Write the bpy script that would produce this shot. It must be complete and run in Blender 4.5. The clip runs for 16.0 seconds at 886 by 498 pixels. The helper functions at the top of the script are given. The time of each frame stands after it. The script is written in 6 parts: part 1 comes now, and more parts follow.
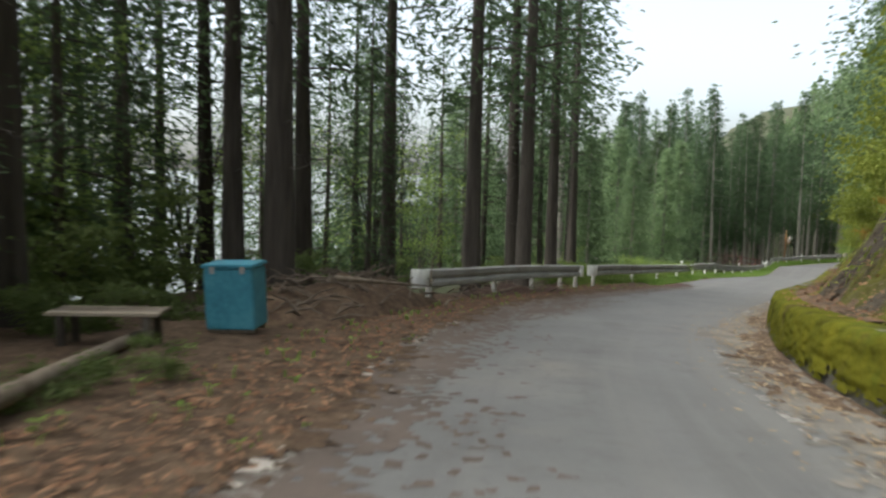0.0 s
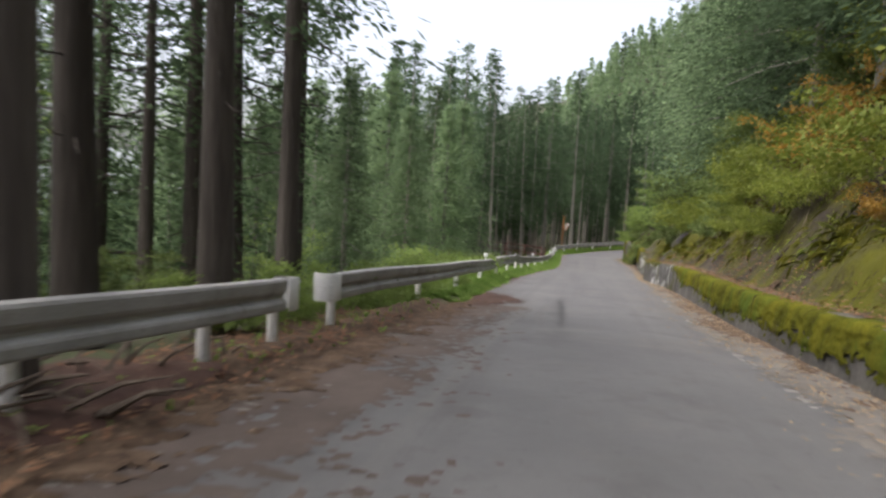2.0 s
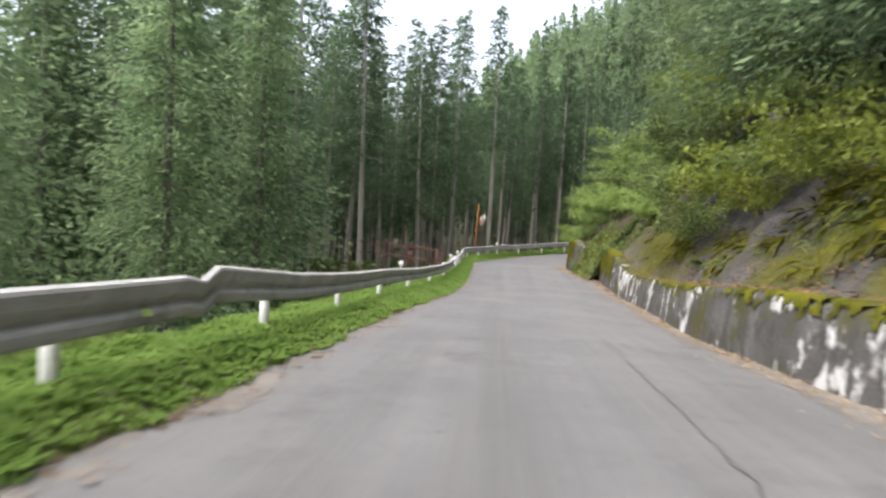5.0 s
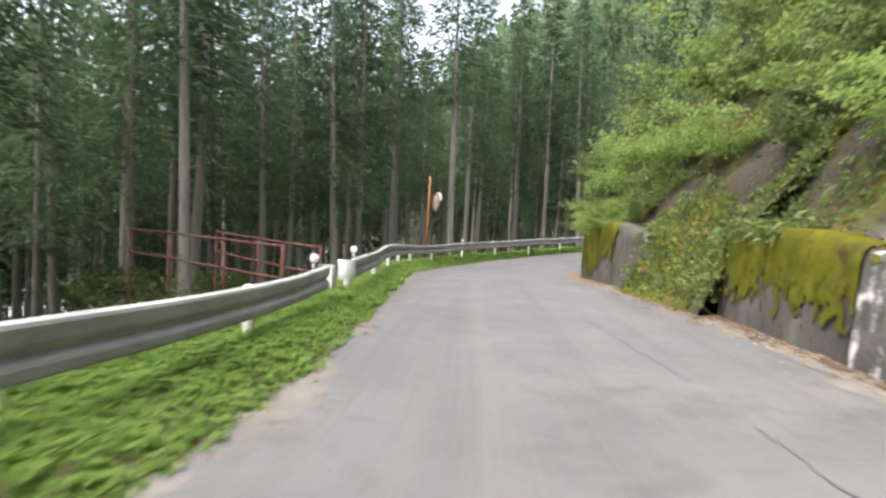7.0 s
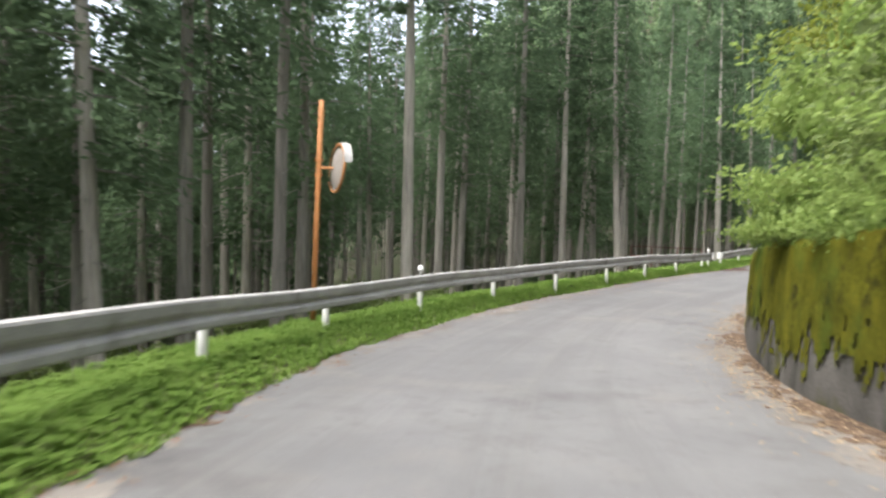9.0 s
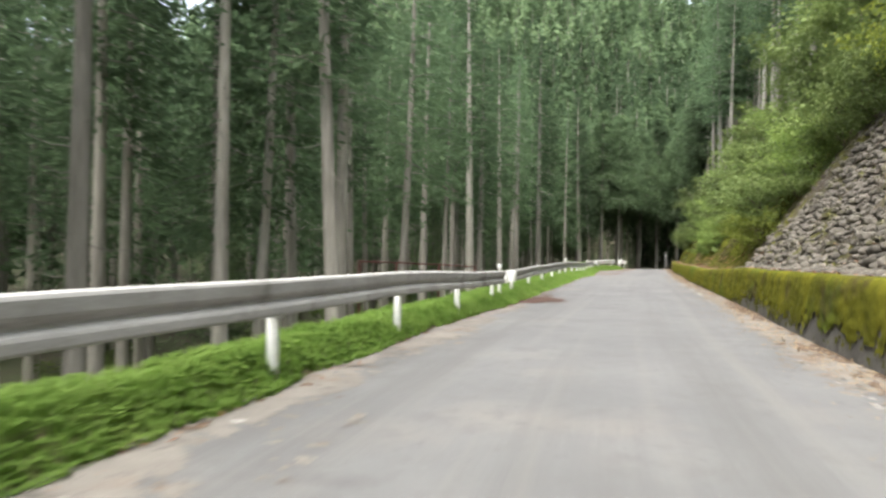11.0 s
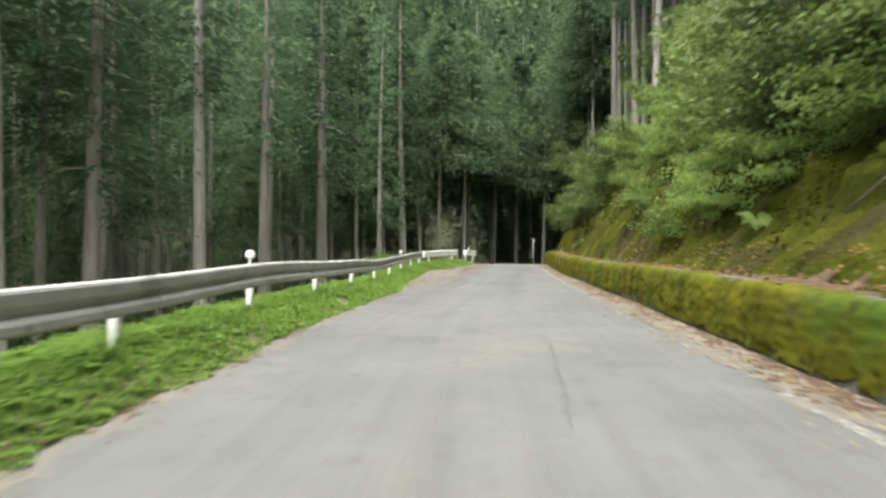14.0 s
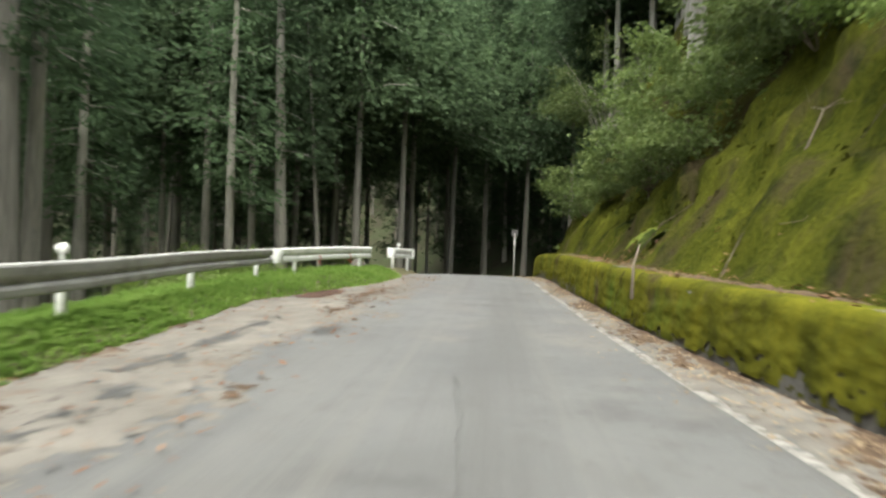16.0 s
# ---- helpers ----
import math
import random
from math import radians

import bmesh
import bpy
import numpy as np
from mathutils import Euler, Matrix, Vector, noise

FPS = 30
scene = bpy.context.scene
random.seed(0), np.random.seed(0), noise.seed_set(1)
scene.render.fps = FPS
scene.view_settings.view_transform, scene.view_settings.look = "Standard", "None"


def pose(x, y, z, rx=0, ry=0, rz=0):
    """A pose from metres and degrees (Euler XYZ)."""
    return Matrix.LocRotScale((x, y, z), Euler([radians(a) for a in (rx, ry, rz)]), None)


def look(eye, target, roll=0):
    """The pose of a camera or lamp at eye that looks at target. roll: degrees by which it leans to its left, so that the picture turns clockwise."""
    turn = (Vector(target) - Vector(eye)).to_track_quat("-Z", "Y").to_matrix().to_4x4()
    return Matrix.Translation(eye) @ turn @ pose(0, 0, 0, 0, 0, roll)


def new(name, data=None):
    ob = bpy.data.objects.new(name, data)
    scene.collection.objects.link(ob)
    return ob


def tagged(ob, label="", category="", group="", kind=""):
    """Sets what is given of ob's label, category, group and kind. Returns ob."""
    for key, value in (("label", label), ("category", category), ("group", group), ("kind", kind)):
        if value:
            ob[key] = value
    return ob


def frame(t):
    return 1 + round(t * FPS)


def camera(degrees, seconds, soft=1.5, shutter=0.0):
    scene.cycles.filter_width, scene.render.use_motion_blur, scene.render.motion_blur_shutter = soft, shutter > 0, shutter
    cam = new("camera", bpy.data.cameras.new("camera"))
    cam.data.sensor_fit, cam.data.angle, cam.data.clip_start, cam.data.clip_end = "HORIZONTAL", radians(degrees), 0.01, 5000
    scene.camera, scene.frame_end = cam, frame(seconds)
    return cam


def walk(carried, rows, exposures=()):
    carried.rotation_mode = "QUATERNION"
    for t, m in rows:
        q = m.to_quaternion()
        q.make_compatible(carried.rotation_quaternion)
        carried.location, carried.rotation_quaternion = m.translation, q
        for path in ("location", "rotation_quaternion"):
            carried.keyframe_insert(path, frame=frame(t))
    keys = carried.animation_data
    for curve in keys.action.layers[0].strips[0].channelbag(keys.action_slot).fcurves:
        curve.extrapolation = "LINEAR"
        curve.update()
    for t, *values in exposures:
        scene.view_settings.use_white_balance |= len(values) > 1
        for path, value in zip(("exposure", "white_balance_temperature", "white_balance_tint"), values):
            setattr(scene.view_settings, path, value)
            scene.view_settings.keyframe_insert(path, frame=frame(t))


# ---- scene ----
cam = camera(63.4, 16.0, soft=2.5, shutter=0.3)
PATH = [
    (0, (0.0, 0.0, 2.213), (0.001, 1.993, 2.044), 1.4),
    (0.5, (0.373, 3.809, 1.92), (0.511, 5.796, 1.746), 1.6),
    (1, (1.136, 7.662, 1.623), (1.44, 9.631, 1.441), 2.0),
    (1.5, (2.109, 11.07, 1.307), (2.582, 13.005, 1.122), 2.7),
    (2, (3.414, 14.361, 1.019), (4.044, 16.25, 0.838), 3.2),
    (2.5, (4.944, 17.687, 0.71), (5.708, 19.526, 0.525), 3.8),
    (3, (6.776, 21.14, 0.413), (7.621, 22.944, 0.234), 4.1),
    (3.5, (8.821, 24.731, 0.059), (9.723, 26.507, -0.122), 4.9),
    (4, (10.967, 28.457, -0.334), (11.869, 30.232, -0.523), 5.9),
    (4.5, (13.207, 32.446, -0.738), (14.082, 34.236, -0.915), 5.6),
    (5, (15.565, 36.525, -1.081), (16.403, 38.335, -1.234), 3.6),
    (5.2, (16.494, 38.165, -1.221), (17.32, 39.98, -1.367), 2.9),
    (5.7, (18.89, 42.512, -1.651), (19.721, 44.325, -1.798), 2.6),
    (6.2, (21.445, 47.05, -2.127), (22.306, 48.85, -2.272), 2.6),
    (6.7, (24.147, 51.65, -2.582), (25.044, 53.433, -2.72), 2.5),
    (7, (25.809, 54.391, -2.813), (26.722, 56.165, -2.946), 2.5),
    (7.3, (27.473, 57.104, -2.997), (28.393, 58.875, -3.125), 2.4),
    (7.5, (28.536, 58.909, -3.087), (29.452, 60.683, -3.212), 2.3),
    (8, (31.08, 63.36, -3.285), (31.974, 65.144, -3.414), 2.2),
    (8.2, (32.053, 65.14, -3.375), (32.934, 66.931, -3.5), 2.0),
    (8.6, (34.119, 68.621, -3.533), (35.011, 70.408, -3.638), 1.8),
    (9, (36.242, 72.042, -3.722), (37.185, 73.804, -3.796), 1.5),
    (9.5, (39.066, 76.16, -4.035), (40.118, 77.861, -4.063), 1.3),
    (10, (42.158, 80.008, -4.45), (43.356, 81.609, -4.438), 1.0),
    (10.3, (44.169, 82.139, -4.7), (45.467, 83.66, -4.672), 0.9),
    (10.5, (45.617, 83.432, -4.719), (46.987, 84.889, -4.687), 0.9),
    (11, (49.414, 86.281, -4.641), (50.936, 87.578, -4.612), 0.9),
    (11.5, (53.495, 88.687, -4.591), (55.144, 89.82, -4.57), 0.6),
    (12, (57.914, 90.914, -4.57), (59.624, 91.951, -4.557), 0.3),
    (12.5, (62.586, 93.048, -4.573), (64.318, 94.049, -4.57), 0.6),
    (13, (67.44, 95.402, -4.553), (69.197, 96.357, -4.559), 0.6),
    (13.5, (72.449, 97.745, -4.501), (74.216, 98.682, -4.501), 0.6),
    (14, (77.485, 100.091, -4.422), (79.24, 101.05, -4.42), 0.5),
    (14.5, (82.589, 102.5, -4.371), (84.337, 103.472, -4.371), 0.6),
    (15, (87.817, 104.911, -4.317), (89.575, 105.865, -4.323), 0.8),
    (15.5, (92.981, 107.053, -4.34), (94.764, 107.961, -4.349), 1.6),
    (16, (98.283, 109.11, -4.393), (100.083, 109.981, -4.395), 1.9),
]
walk(cam, [(t, look(eye, target, roll)) for t, eye, target, roll in PATH],
     exposures=[(0.0, 1.45, 6450, 3), (1.5, 1.45, 6450, 10), (3.0, 1.3, 6400, 15), (3.5, 1.1, 6350, 15), (4.2, 1.25, 6350, 14), (5.0, 1.95, 6350, 12), (7.5, 2.2, 6350, 11), (11.0, 2.45, 6450, 7), (13.5, 2.3, 6500, 3), (15.0, 2.3, 6500, 0), (16.0, 2.15, 6500, 1)])

# ---- sky and sun: overcast afternoon ----
world = bpy.data.worlds.new("overcast_sky")
scene.world = world
world.use_nodes = True
wn = world.node_tree.nodes
sky = wn.new("ShaderNodeTexSky")
sky.sky_type = "NISHITA"
sky.sun_disc = False
sky.sun_elevation = radians(64)
sky.sun_rotation = radians(260)
sky.air_density = 0.8
sky.dust_density = 5.0
sky.ozone_density = 0.6
wn["Background"].inputs[1].default_value = 0.15
grey_cloud = wn.new("ShaderNodeHueSaturation")
grey_cloud.inputs["Saturation"].default_value = 0.45
world.node_tree.links.new(sky.outputs[0], grey_cloud.inputs["Color"])
world.node_tree.links.new(grey_cloud.outputs[0], wn["Background"].inputs[0])
sun = new("sun", bpy.data.lights.new("sun", "SUN"))
sun.data.energy = 1.0
sun.data.angle = radians(55)
sun.data.color = (1.0, 0.97, 0.92)
sun.matrix_world = pose(0, 0, 60, 26, 0, -80)


# ---- materials ----
def material(name, colours, scale=4.0, fine=40.0, rough=0.85, bump=0.3, metal=0.0, vary=0.0, detail=6.0, stretch=None, spec=0.3, spread=(0.3, 0.7), through_light=0.0, depth=0.02):
    """Two scales of noise mixed into a colour ramp, with fine relief. vary: shift of brightness from object to object."""
    m = bpy.data.materials.new(name)
    m.use_nodes = True
    nt = m.node_tree
    n, l = nt.nodes, nt.links
    b = n["Principled BSDF"]
    co = n.new("ShaderNodeTexCoord")
    mp = n.new("ShaderNodeMapping")
    l.new(co.outputs["Object"], mp.inputs[0])
    if stretch:
        mp.inputs[3].default_value = stretch
    big, small = n.new("ShaderNodeTexNoise"), n.new("ShaderNodeTexNoise")
    big.inputs["Scale"].default_value, big.inputs["Detail"].default_value = scale, detail
    small.inputs["Scale"].default_value, small.inputs["Detail"].default_value = fine, 4.0
    big.inputs["Roughness"].default_value = 0.62
    l.new(mp.outputs[0], big.inputs["Vector"])
    l.new(mp.outputs[0], small.inputs["Vector"])
    mix = n.new("ShaderNodeMix")
    mix.inputs[0].default_value = 0.35
    l.new(big.outputs[0], mix.inputs[2])
    l.new(small.outputs[0], mix.inputs[3])
    ramp = n.new("ShaderNodeValToRGB")
    el = ramp.color_ramp.elements
    while len(el) < len(colours):
        el.new(0.5)
    for k, c in enumerate(colours):
        el[k].position = spread[0] + (spread[1] - spread[0]) * k / max(1, len(colours) - 1)
        el[k].color = (*c, 1)
    l.new(mix.outputs[0], ramp.inputs[0])
    out = ramp.outputs[0]
    if vary:
        info, hsv = n.new("ShaderNodeObjectInfo"), n.new("ShaderNodeHueSaturation")
        rng = n.new("ShaderNodeMapRange")
        rng.inputs[3].default_value, rng.inputs[4].default_value = 1 - vary, 1 + vary
        l.new(info.outputs["Random"], rng.inputs[0])
        l.new(rng.outputs[0], hsv.inputs["Value"])
        l.new(out, hsv.inputs["Color"])
        out = hsv.outputs[0]
    l.new(out, b.inputs["Base Color"])
    b.inputs["Roughness"].default_value = rough
    b.inputs["Metallic"].default_value = metal
    b.inputs["Specular IOR Level"].default_value = spec
    if bump:
        bp = n.new("ShaderNodeBump")
        bp.inputs["Strength"].default_value = bump
        bp.inputs["Distance"].default_value = depth
        l.new(mix.outputs[0], bp.inputs["Height"])
        l.new(bp.outputs[0], b.inputs["Normal"])
    if through_light:
        tr, ms = n.new("ShaderNodeBsdfTranslucent"), n.new("ShaderNodeMixShader")
        ms.inputs[0].default_value = through_light
        l.new(out, tr.inputs[0])
        l.new(b.outputs[0], ms.inputs[1])
        l.new(tr.outputs[0], ms.inputs[2])
        l.new(ms.outputs[0], n["Material Output"].inputs[0])
    return m


def overlay(m, colour, scale, low, high, stretch=None, rough=None, coord="Object"):
    """A second substance in patches over a material: moss on concrete, mud on asphalt."""
    nt = m.node_tree
    n, l = nt.nodes, nt.links
    b = n["Principled BSDF"]
    was = b.inputs["Base Color"].links[0].from_socket
    co, mp, tx, rg, mx = (n.new("ShaderNode" + k) for k in ("TexCoord", "Mapping", "TexNoise", "MapRange", "Mix"))
    mx.data_type = "RGBA"
    l.new(co.outputs[coord], mp.inputs[0])
    if stretch:
        mp.inputs[3].default_value = stretch
    mp.inputs[1].default_value = (scale * 3.1, 7.7, 1.3)
    l.new(mp.outputs[0], tx.inputs["Vector"])
    tx.inputs["Scale"].default_value = scale
    tx.inputs["Detail"].default_value = 7.0
    tx.inputs["Roughness"].default_value = 0.65
    rg.inputs[1].default_value, rg.inputs[2].default_value = low, high
    l.new(tx.outputs[0], rg.inputs[0])
    l.new(rg.outputs[0], mx.inputs[0])
    l.new(was, mx.inputs[6])
    mx.inputs[7].default_value = (*colour, 1)
    l.new(mx.outputs[2], b.inputs["Base Color"])
    return m


ASPHALT = material("asphalt", [(0.072, 0.071, 0.071), (0.100, 0.098, 0.097), (0.128, 0.125, 0.121)], 0.45, 170, 0.82, 0.4, depth=0.006)
overlay(ASPHALT, (0.134, 0.122, 0.11), 0.35, 0.55, 0.75)
overlay(ASPHALT, (0.060, 0.057, 0.056), 0.8, 0.56, 0.74)
overlay(ASPHALT, (0.087, 0.084, 0.081), 2.6, 0.54, 0.68)
overlay(ASPHALT, (0.070, 0.068, 0.067), 9.0, 0.60, 0.72)
overlay(ASPHALT, (0.160, 0.152, 0.141), 26.0, 0.64, 0.72)
overlay(ASPHALT, (0.075, 0.072, 0.070), 1.0, 0.50, 0.74, stretch=(0.05, 1.3, 1), coord="UV")
overlay(ASPHALT, (0.118, 0.113, 0.106), 1.0, 0.52, 0.80, stretch=(0.035, 2.3, 1), coord="UV")
TAR = material("tar_crack", [(0.03, 0.03, 0.03), (0.065, 0.062, 0.06), (0.09, 0.087, 0.083)], 9, 80, 0.7, 0.3)
LINE = material("worn_white_paint", [(0.11, 0.103, 0.095), (0.19, 0.178, 0.163), (0.32, 0.305, 0.285)], 5.0, 60, 0.75, 0.2)
KERB = material("weathered_concrete", [(0.16, 0.14, 0.12), (0.28, 0.25, 0.22), (0.36, 0.33, 0.30)], 1.6, 50, 0.9, 0.4)
MUD = material("red_brown_mud", [(0.028, 0.017, 0.013), (0.060, 0.035, 0.027), (0.10, 0.062, 0.047)], 2.6, 45, 0.8, 0.8, spec=0.1)
overlay(MUD, (0.13, 0.092, 0.07), 7.0, 0.60, 0.70)
DIRT = material("leafy_dirt", [(0.03, 0.021, 0.015), (0.078, 0.052, 0.035), (0.15, 0.108, 0.073)], 4.5, 60, 0.92, 1.0, spec=0.1)
overlay(DIRT, (0.22, 0.165, 0.115), 14.0, 0.61, 0.68)
overlay(DIRT, (0.028, 0.02, 0.015), 5.0, 0.57, 0.68)
GRIT = material("sandy_grit", [(0.092, 0.083, 0.073), (0.14, 0.127, 0.113), (0.19, 0.172, 0.152)], 1.2, 60, 0.92, 0.5, spec=0.1)
overlay(GRIT, (0.12, 0.087, 0.062), 1.7, 0.56, 0.70)
overlay(GRIT, (0.075, 0.068, 0.06), 4.0, 0.56, 0.68)
SILT = material("reddish_silt", [(0.062, 0.05, 0.043), (0.088, 0.07, 0.06), (0.115, 0.092, 0.079)], 1.4, 70, 0.88, 0.3, spec=0.1)
FLOOR = material("forest_floor", [(0.024, 0.022, 0.014), (0.05, 0.045, 0.028), (0.048, 0.062, 0.026), (0.08, 0.064, 0.042)], 0.5, 14, 0.95, 0.8)
VERGE = material("verge_soil", [(0.04, 0.038, 0.018), (0.072, 0.064, 0.03), (0.115, 0.09, 0.055)], 1.4, 30, 0.95, 0.7)
DAMPWALL = material("damp_concrete", [(0.045, 0.041, 0.036), (0.085, 0.079, 0.07), (0.15, 0.141, 0.127)], 1.2, 30, 0.9, 0.6, stretch=(1, 1, 0.5), spec=0.15)
overlay(DAMPWALL, (0.12, 0.115, 0.106), 0.35, 0.58, 0.72)
MOSS = material("thick_olive_moss", [(0.022, 0.024, 0.005), (0.056, 0.057, 0.008), (0.098, 0.094, 0.011), (0.14, 0.13, 0.016)], 1.7, 34, 1.0, 0.8, depth=0.025, spec=0.02, stretch=(1, 1, 0.55))
overlay(MOSS, (0.045, 0.034, 0.018), 0.9, 0.56, 0.68)
overlay(MOSS, (0.05, 0.08, 0.014), 0.5, 0.54, 0.70)
overlay(MOSS, (0.02, 0.021, 0.008), 2.3, 0.57, 0.70)
LIMEWALL = material("lime_streaked_concrete", [(0.035, 0.033, 0.03), (0.072, 0.068, 0.063), (0.12, 0.115, 0.108)], 1.2, 30, 0.9, 0.6, spec=0.15)
overlay(LIMEWALL, (0.44, 0.43, 0.41), 1.5, 0.525, 0.565, stretch=(1, 1, 0.6))
overlay(LIMEWALL, (0.05, 0.048, 0.042), 2.6, 0.50, 0.58, stretch=(1, 1, 0.7))
overlay(LIMEWALL, (0.052, 0.05, 0.016), 0.7, 0.52, 0.62)
TALLWALL = material("weathered_tall_wall", [(0.04, 0.037, 0.033), (0.08, 0.075, 0.067), (0.135, 0.127, 0.114)], 0.9, 30, 0.92, 0.6, spec=0.15)
overlay(TALLWALL, (0.055, 0.055, 0.02), 1.1, 0.52, 0.66)
overlay(TALLWALL, (0.03, 0.03, 0.024), 1.8, 0.55, 0.70, stretch=(1, 1, 0.3))
EARTHBANK = material("mossy_earth_bank", [(0.017, 0.014, 0.011), (0.043, 0.036, 0.028), (0.082, 0.069, 0.055)], 1.1, 16, 0.97, 1.0, depth=0.12, spec=0.05, stretch=(1, 1, 0.5))
overlay(EARTHBANK, (0.074, 0.073, 0.012), 0.45, 0.44, 0.58, stretch=(1, 1, 0.5))
overlay(EARTHBANK, (0.02, 0.016, 0.012), 1.6, 0.57, 0.70, stretch=(1, 1, 0.5))
overlay(EARTHBANK, (0.19, 0.17, 0.14), 11.0, 0.64, 0.70)
ROCKBANK = material("grey_rock_bank", [(0.022, 0.02, 0.018), (0.052, 0.048, 0.045), (0.10, 0.095, 0.09)], 0.7, 12, 0.93, 1.0, depth=0.15, spec=0.1)
overlay(ROCKBANK, (0.062, 0.06, 0.012), 0.40, 0.45, 0.55, stretch=(1, 1, 0.4))
overlay(ROCKBANK, (0.02, 0.018, 0.015), 1.6, 0.56, 0.68)
MOSSBANK = material("moss_bank", [(0.009, 0.012, 0.003), (0.029, 0.033, 0.005), (0.055, 0.058, 0.008), (0.088, 0.086, 0.012)], 0.9, 17, 1.0, 1.0, depth=0.16, spec=0.02, stretch=(1, 1, 0.5))
overlay(MOSSBANK, (0.036, 0.028, 0.015), 0.6, 0.51, 0.64, stretch=(1, 1, 0.45))
overlay(MOSSBANK, (0.010, 0.013, 0.005), 1.5, 0.54, 0.70, stretch=(1, 1, 0.5))
STONE = material("rubble_stone", [(0.032, 0.028, 0.023), (0.08, 0.071, 0.059), (0.165, 0.15, 0.128)], 2.5, 20, 0.92, 0.6, vary=0.45, spec=0.15)
overlay(STONE, (0.06, 0.058, 0.016), 1.1, 0.55, 0.66)
GALV = material("weathered_galvanised_steel", [(0.205, 0.20, 0.19), (0.30, 0.295, 0.28), (0.40, 0.394, 0.376)], 1.4, 30, 0.72, 0.15, metal=0.0, stretch=(1, 1, 2.2), spec=0.25)
overlay(GALV, (0.075, 0.07, 0.055), 0.9, 0.58, 0.76)
overlay(GALV, (0.11, 0.09, 0.07), 5.0, 0.62, 0.72)
WHITE = material("white_paint", [(0.42, 0.42, 0.40), (0.66, 0.66, 0.64), (0.75, 0.75, 0.73)], 3.0, 40, 0.5, 0.1)
overlay(WHITE, (0.2, 0.21, 0.16), 2.0, 0.62, 0.75)
ORANGE = material("faded_orange_paint", [(0.20, 0.085, 0.03), (0.33, 0.14, 0.045), (0.40, 0.2, 0.085)], 4, 40, 0.55, 0.1)
REDPIPE = material("rusty_red_pipe", [(0.045, 0.017, 0.013), (0.092, 0.03, 0.024), (0.13, 0.054, 0.042)], 4, 40, 0.7, 0.2)
RED = material("red_mark", [(0.35, 0.05, 0.03), (0.45, 0.07, 0.04)], 8, 40, 0.6, 0)
BLUE = material("faded_blue_plastic", [(0.035, 0.14, 0.19), (0.055, 0.22, 0.29), (0.10, 0.30, 0.36)], 3, 20, 0.5, 0.1)
GLASS_BACK = material("mirror_back", [(0.20, 0.18, 0.16), (0.30, 0.27, 0.24)], 4, 30, 0.5, 0.1)
MIRROR = material("mirror_face", [(0.85, 0.86, 0.87), (0.9, 0.9, 0.9)], 2, 10, 0.06, 0, metal=1.0)
OLDWOOD = material("weathered_wood", [(0.07, 0.052, 0.038), (0.15, 0.12, 0.09), (0.24, 0.20, 0.16)], 3, 40, 0.9, 0.6, stretch=(1, 1, 0.2))
BOARD = material("pale_board", [(0.22, 0.18, 0.13), (0.38, 0.33, 0.27)], 3, 30, 0.85, 0.3, stretch=(0.2, 1, 1))
BARK_DARK = material("dark_cedar_bark", [(0.031, 0.026, 0.022), (0.063, 0.053, 0.045), (0.10, 0.086, 0.073)], 3.0, 18, 0.95, 1.0, stretch=(1, 1, 0.10), vary=0.25, depth=0.05)
BARK = material("grey_cedar_bark", [(0.11, 0.102, 0.086), (0.215, 0.20, 0.172), (0.32, 0.30, 0.262)], 3.0, 18, 0.95, 0.9, stretch=(1, 1, 0.10), vary=0.35, depth=0.04)
TWIG = material("dead_twigs", [(0.05, 0.037, 0.028), (0.10, 0.078, 0.06), (0.165, 0.133, 0.104)], 6, 40, 0.95, 0.3)
# Palest cedar foliage; on the far ridge its tone also stands for haze.
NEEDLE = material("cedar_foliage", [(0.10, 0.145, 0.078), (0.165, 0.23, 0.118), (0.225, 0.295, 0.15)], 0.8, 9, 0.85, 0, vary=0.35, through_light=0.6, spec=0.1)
# Darker copy of the cedar foliage: dark trees, and deep-wood shade as colour.
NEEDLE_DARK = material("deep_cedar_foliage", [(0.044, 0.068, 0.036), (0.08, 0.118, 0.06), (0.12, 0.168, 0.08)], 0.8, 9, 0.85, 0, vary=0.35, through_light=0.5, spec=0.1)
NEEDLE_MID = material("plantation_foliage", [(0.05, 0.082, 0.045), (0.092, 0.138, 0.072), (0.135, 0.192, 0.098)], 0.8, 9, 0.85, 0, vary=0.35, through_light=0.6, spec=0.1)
LEAF = material("green_leaves", [(0.058, 0.088, 0.025), (0.112, 0.15, 0.046), (0.172, 0.208, 0.07)], 1.5, 12, 0.6, 0, vary=0.3, through_light=0.45, spec=0.2)
LEAF_LIGHT = material("light_green_leaves", [(0.105, 0.16, 0.04), (0.185, 0.255, 0.068), (0.26, 0.325, 0.10)], 1.5, 12, 0.6, 0, vary=0.25, through_light=0.6, spec=0.2)
LEAF_YELLOW = material("yellow_green_leaves", [(0.085, 0.118, 0.02), (0.165, 0.198, 0.032), (0.245, 0.268, 0.052)], 1.5, 12, 0.6, 0, vary=0.2, through_light=0.45, spec=0.2)
LEAF_ORANGE = material("autumn_leaves", [(0.20, 0.11, 0.02), (0.30, 0.17, 0.025), (0.22, 0.19, 0.03)], 1.8, 12, 0.65, 0, vary=0.2, through_light=0.35)
GRASS = material("verge_grass", [(0.10, 0.17, 0.032), (0.168, 0.265, 0.056), (0.245, 0.34, 0.09)], 0.9, 8, 0.7, 0, through_light=0.6, spec=0.15)
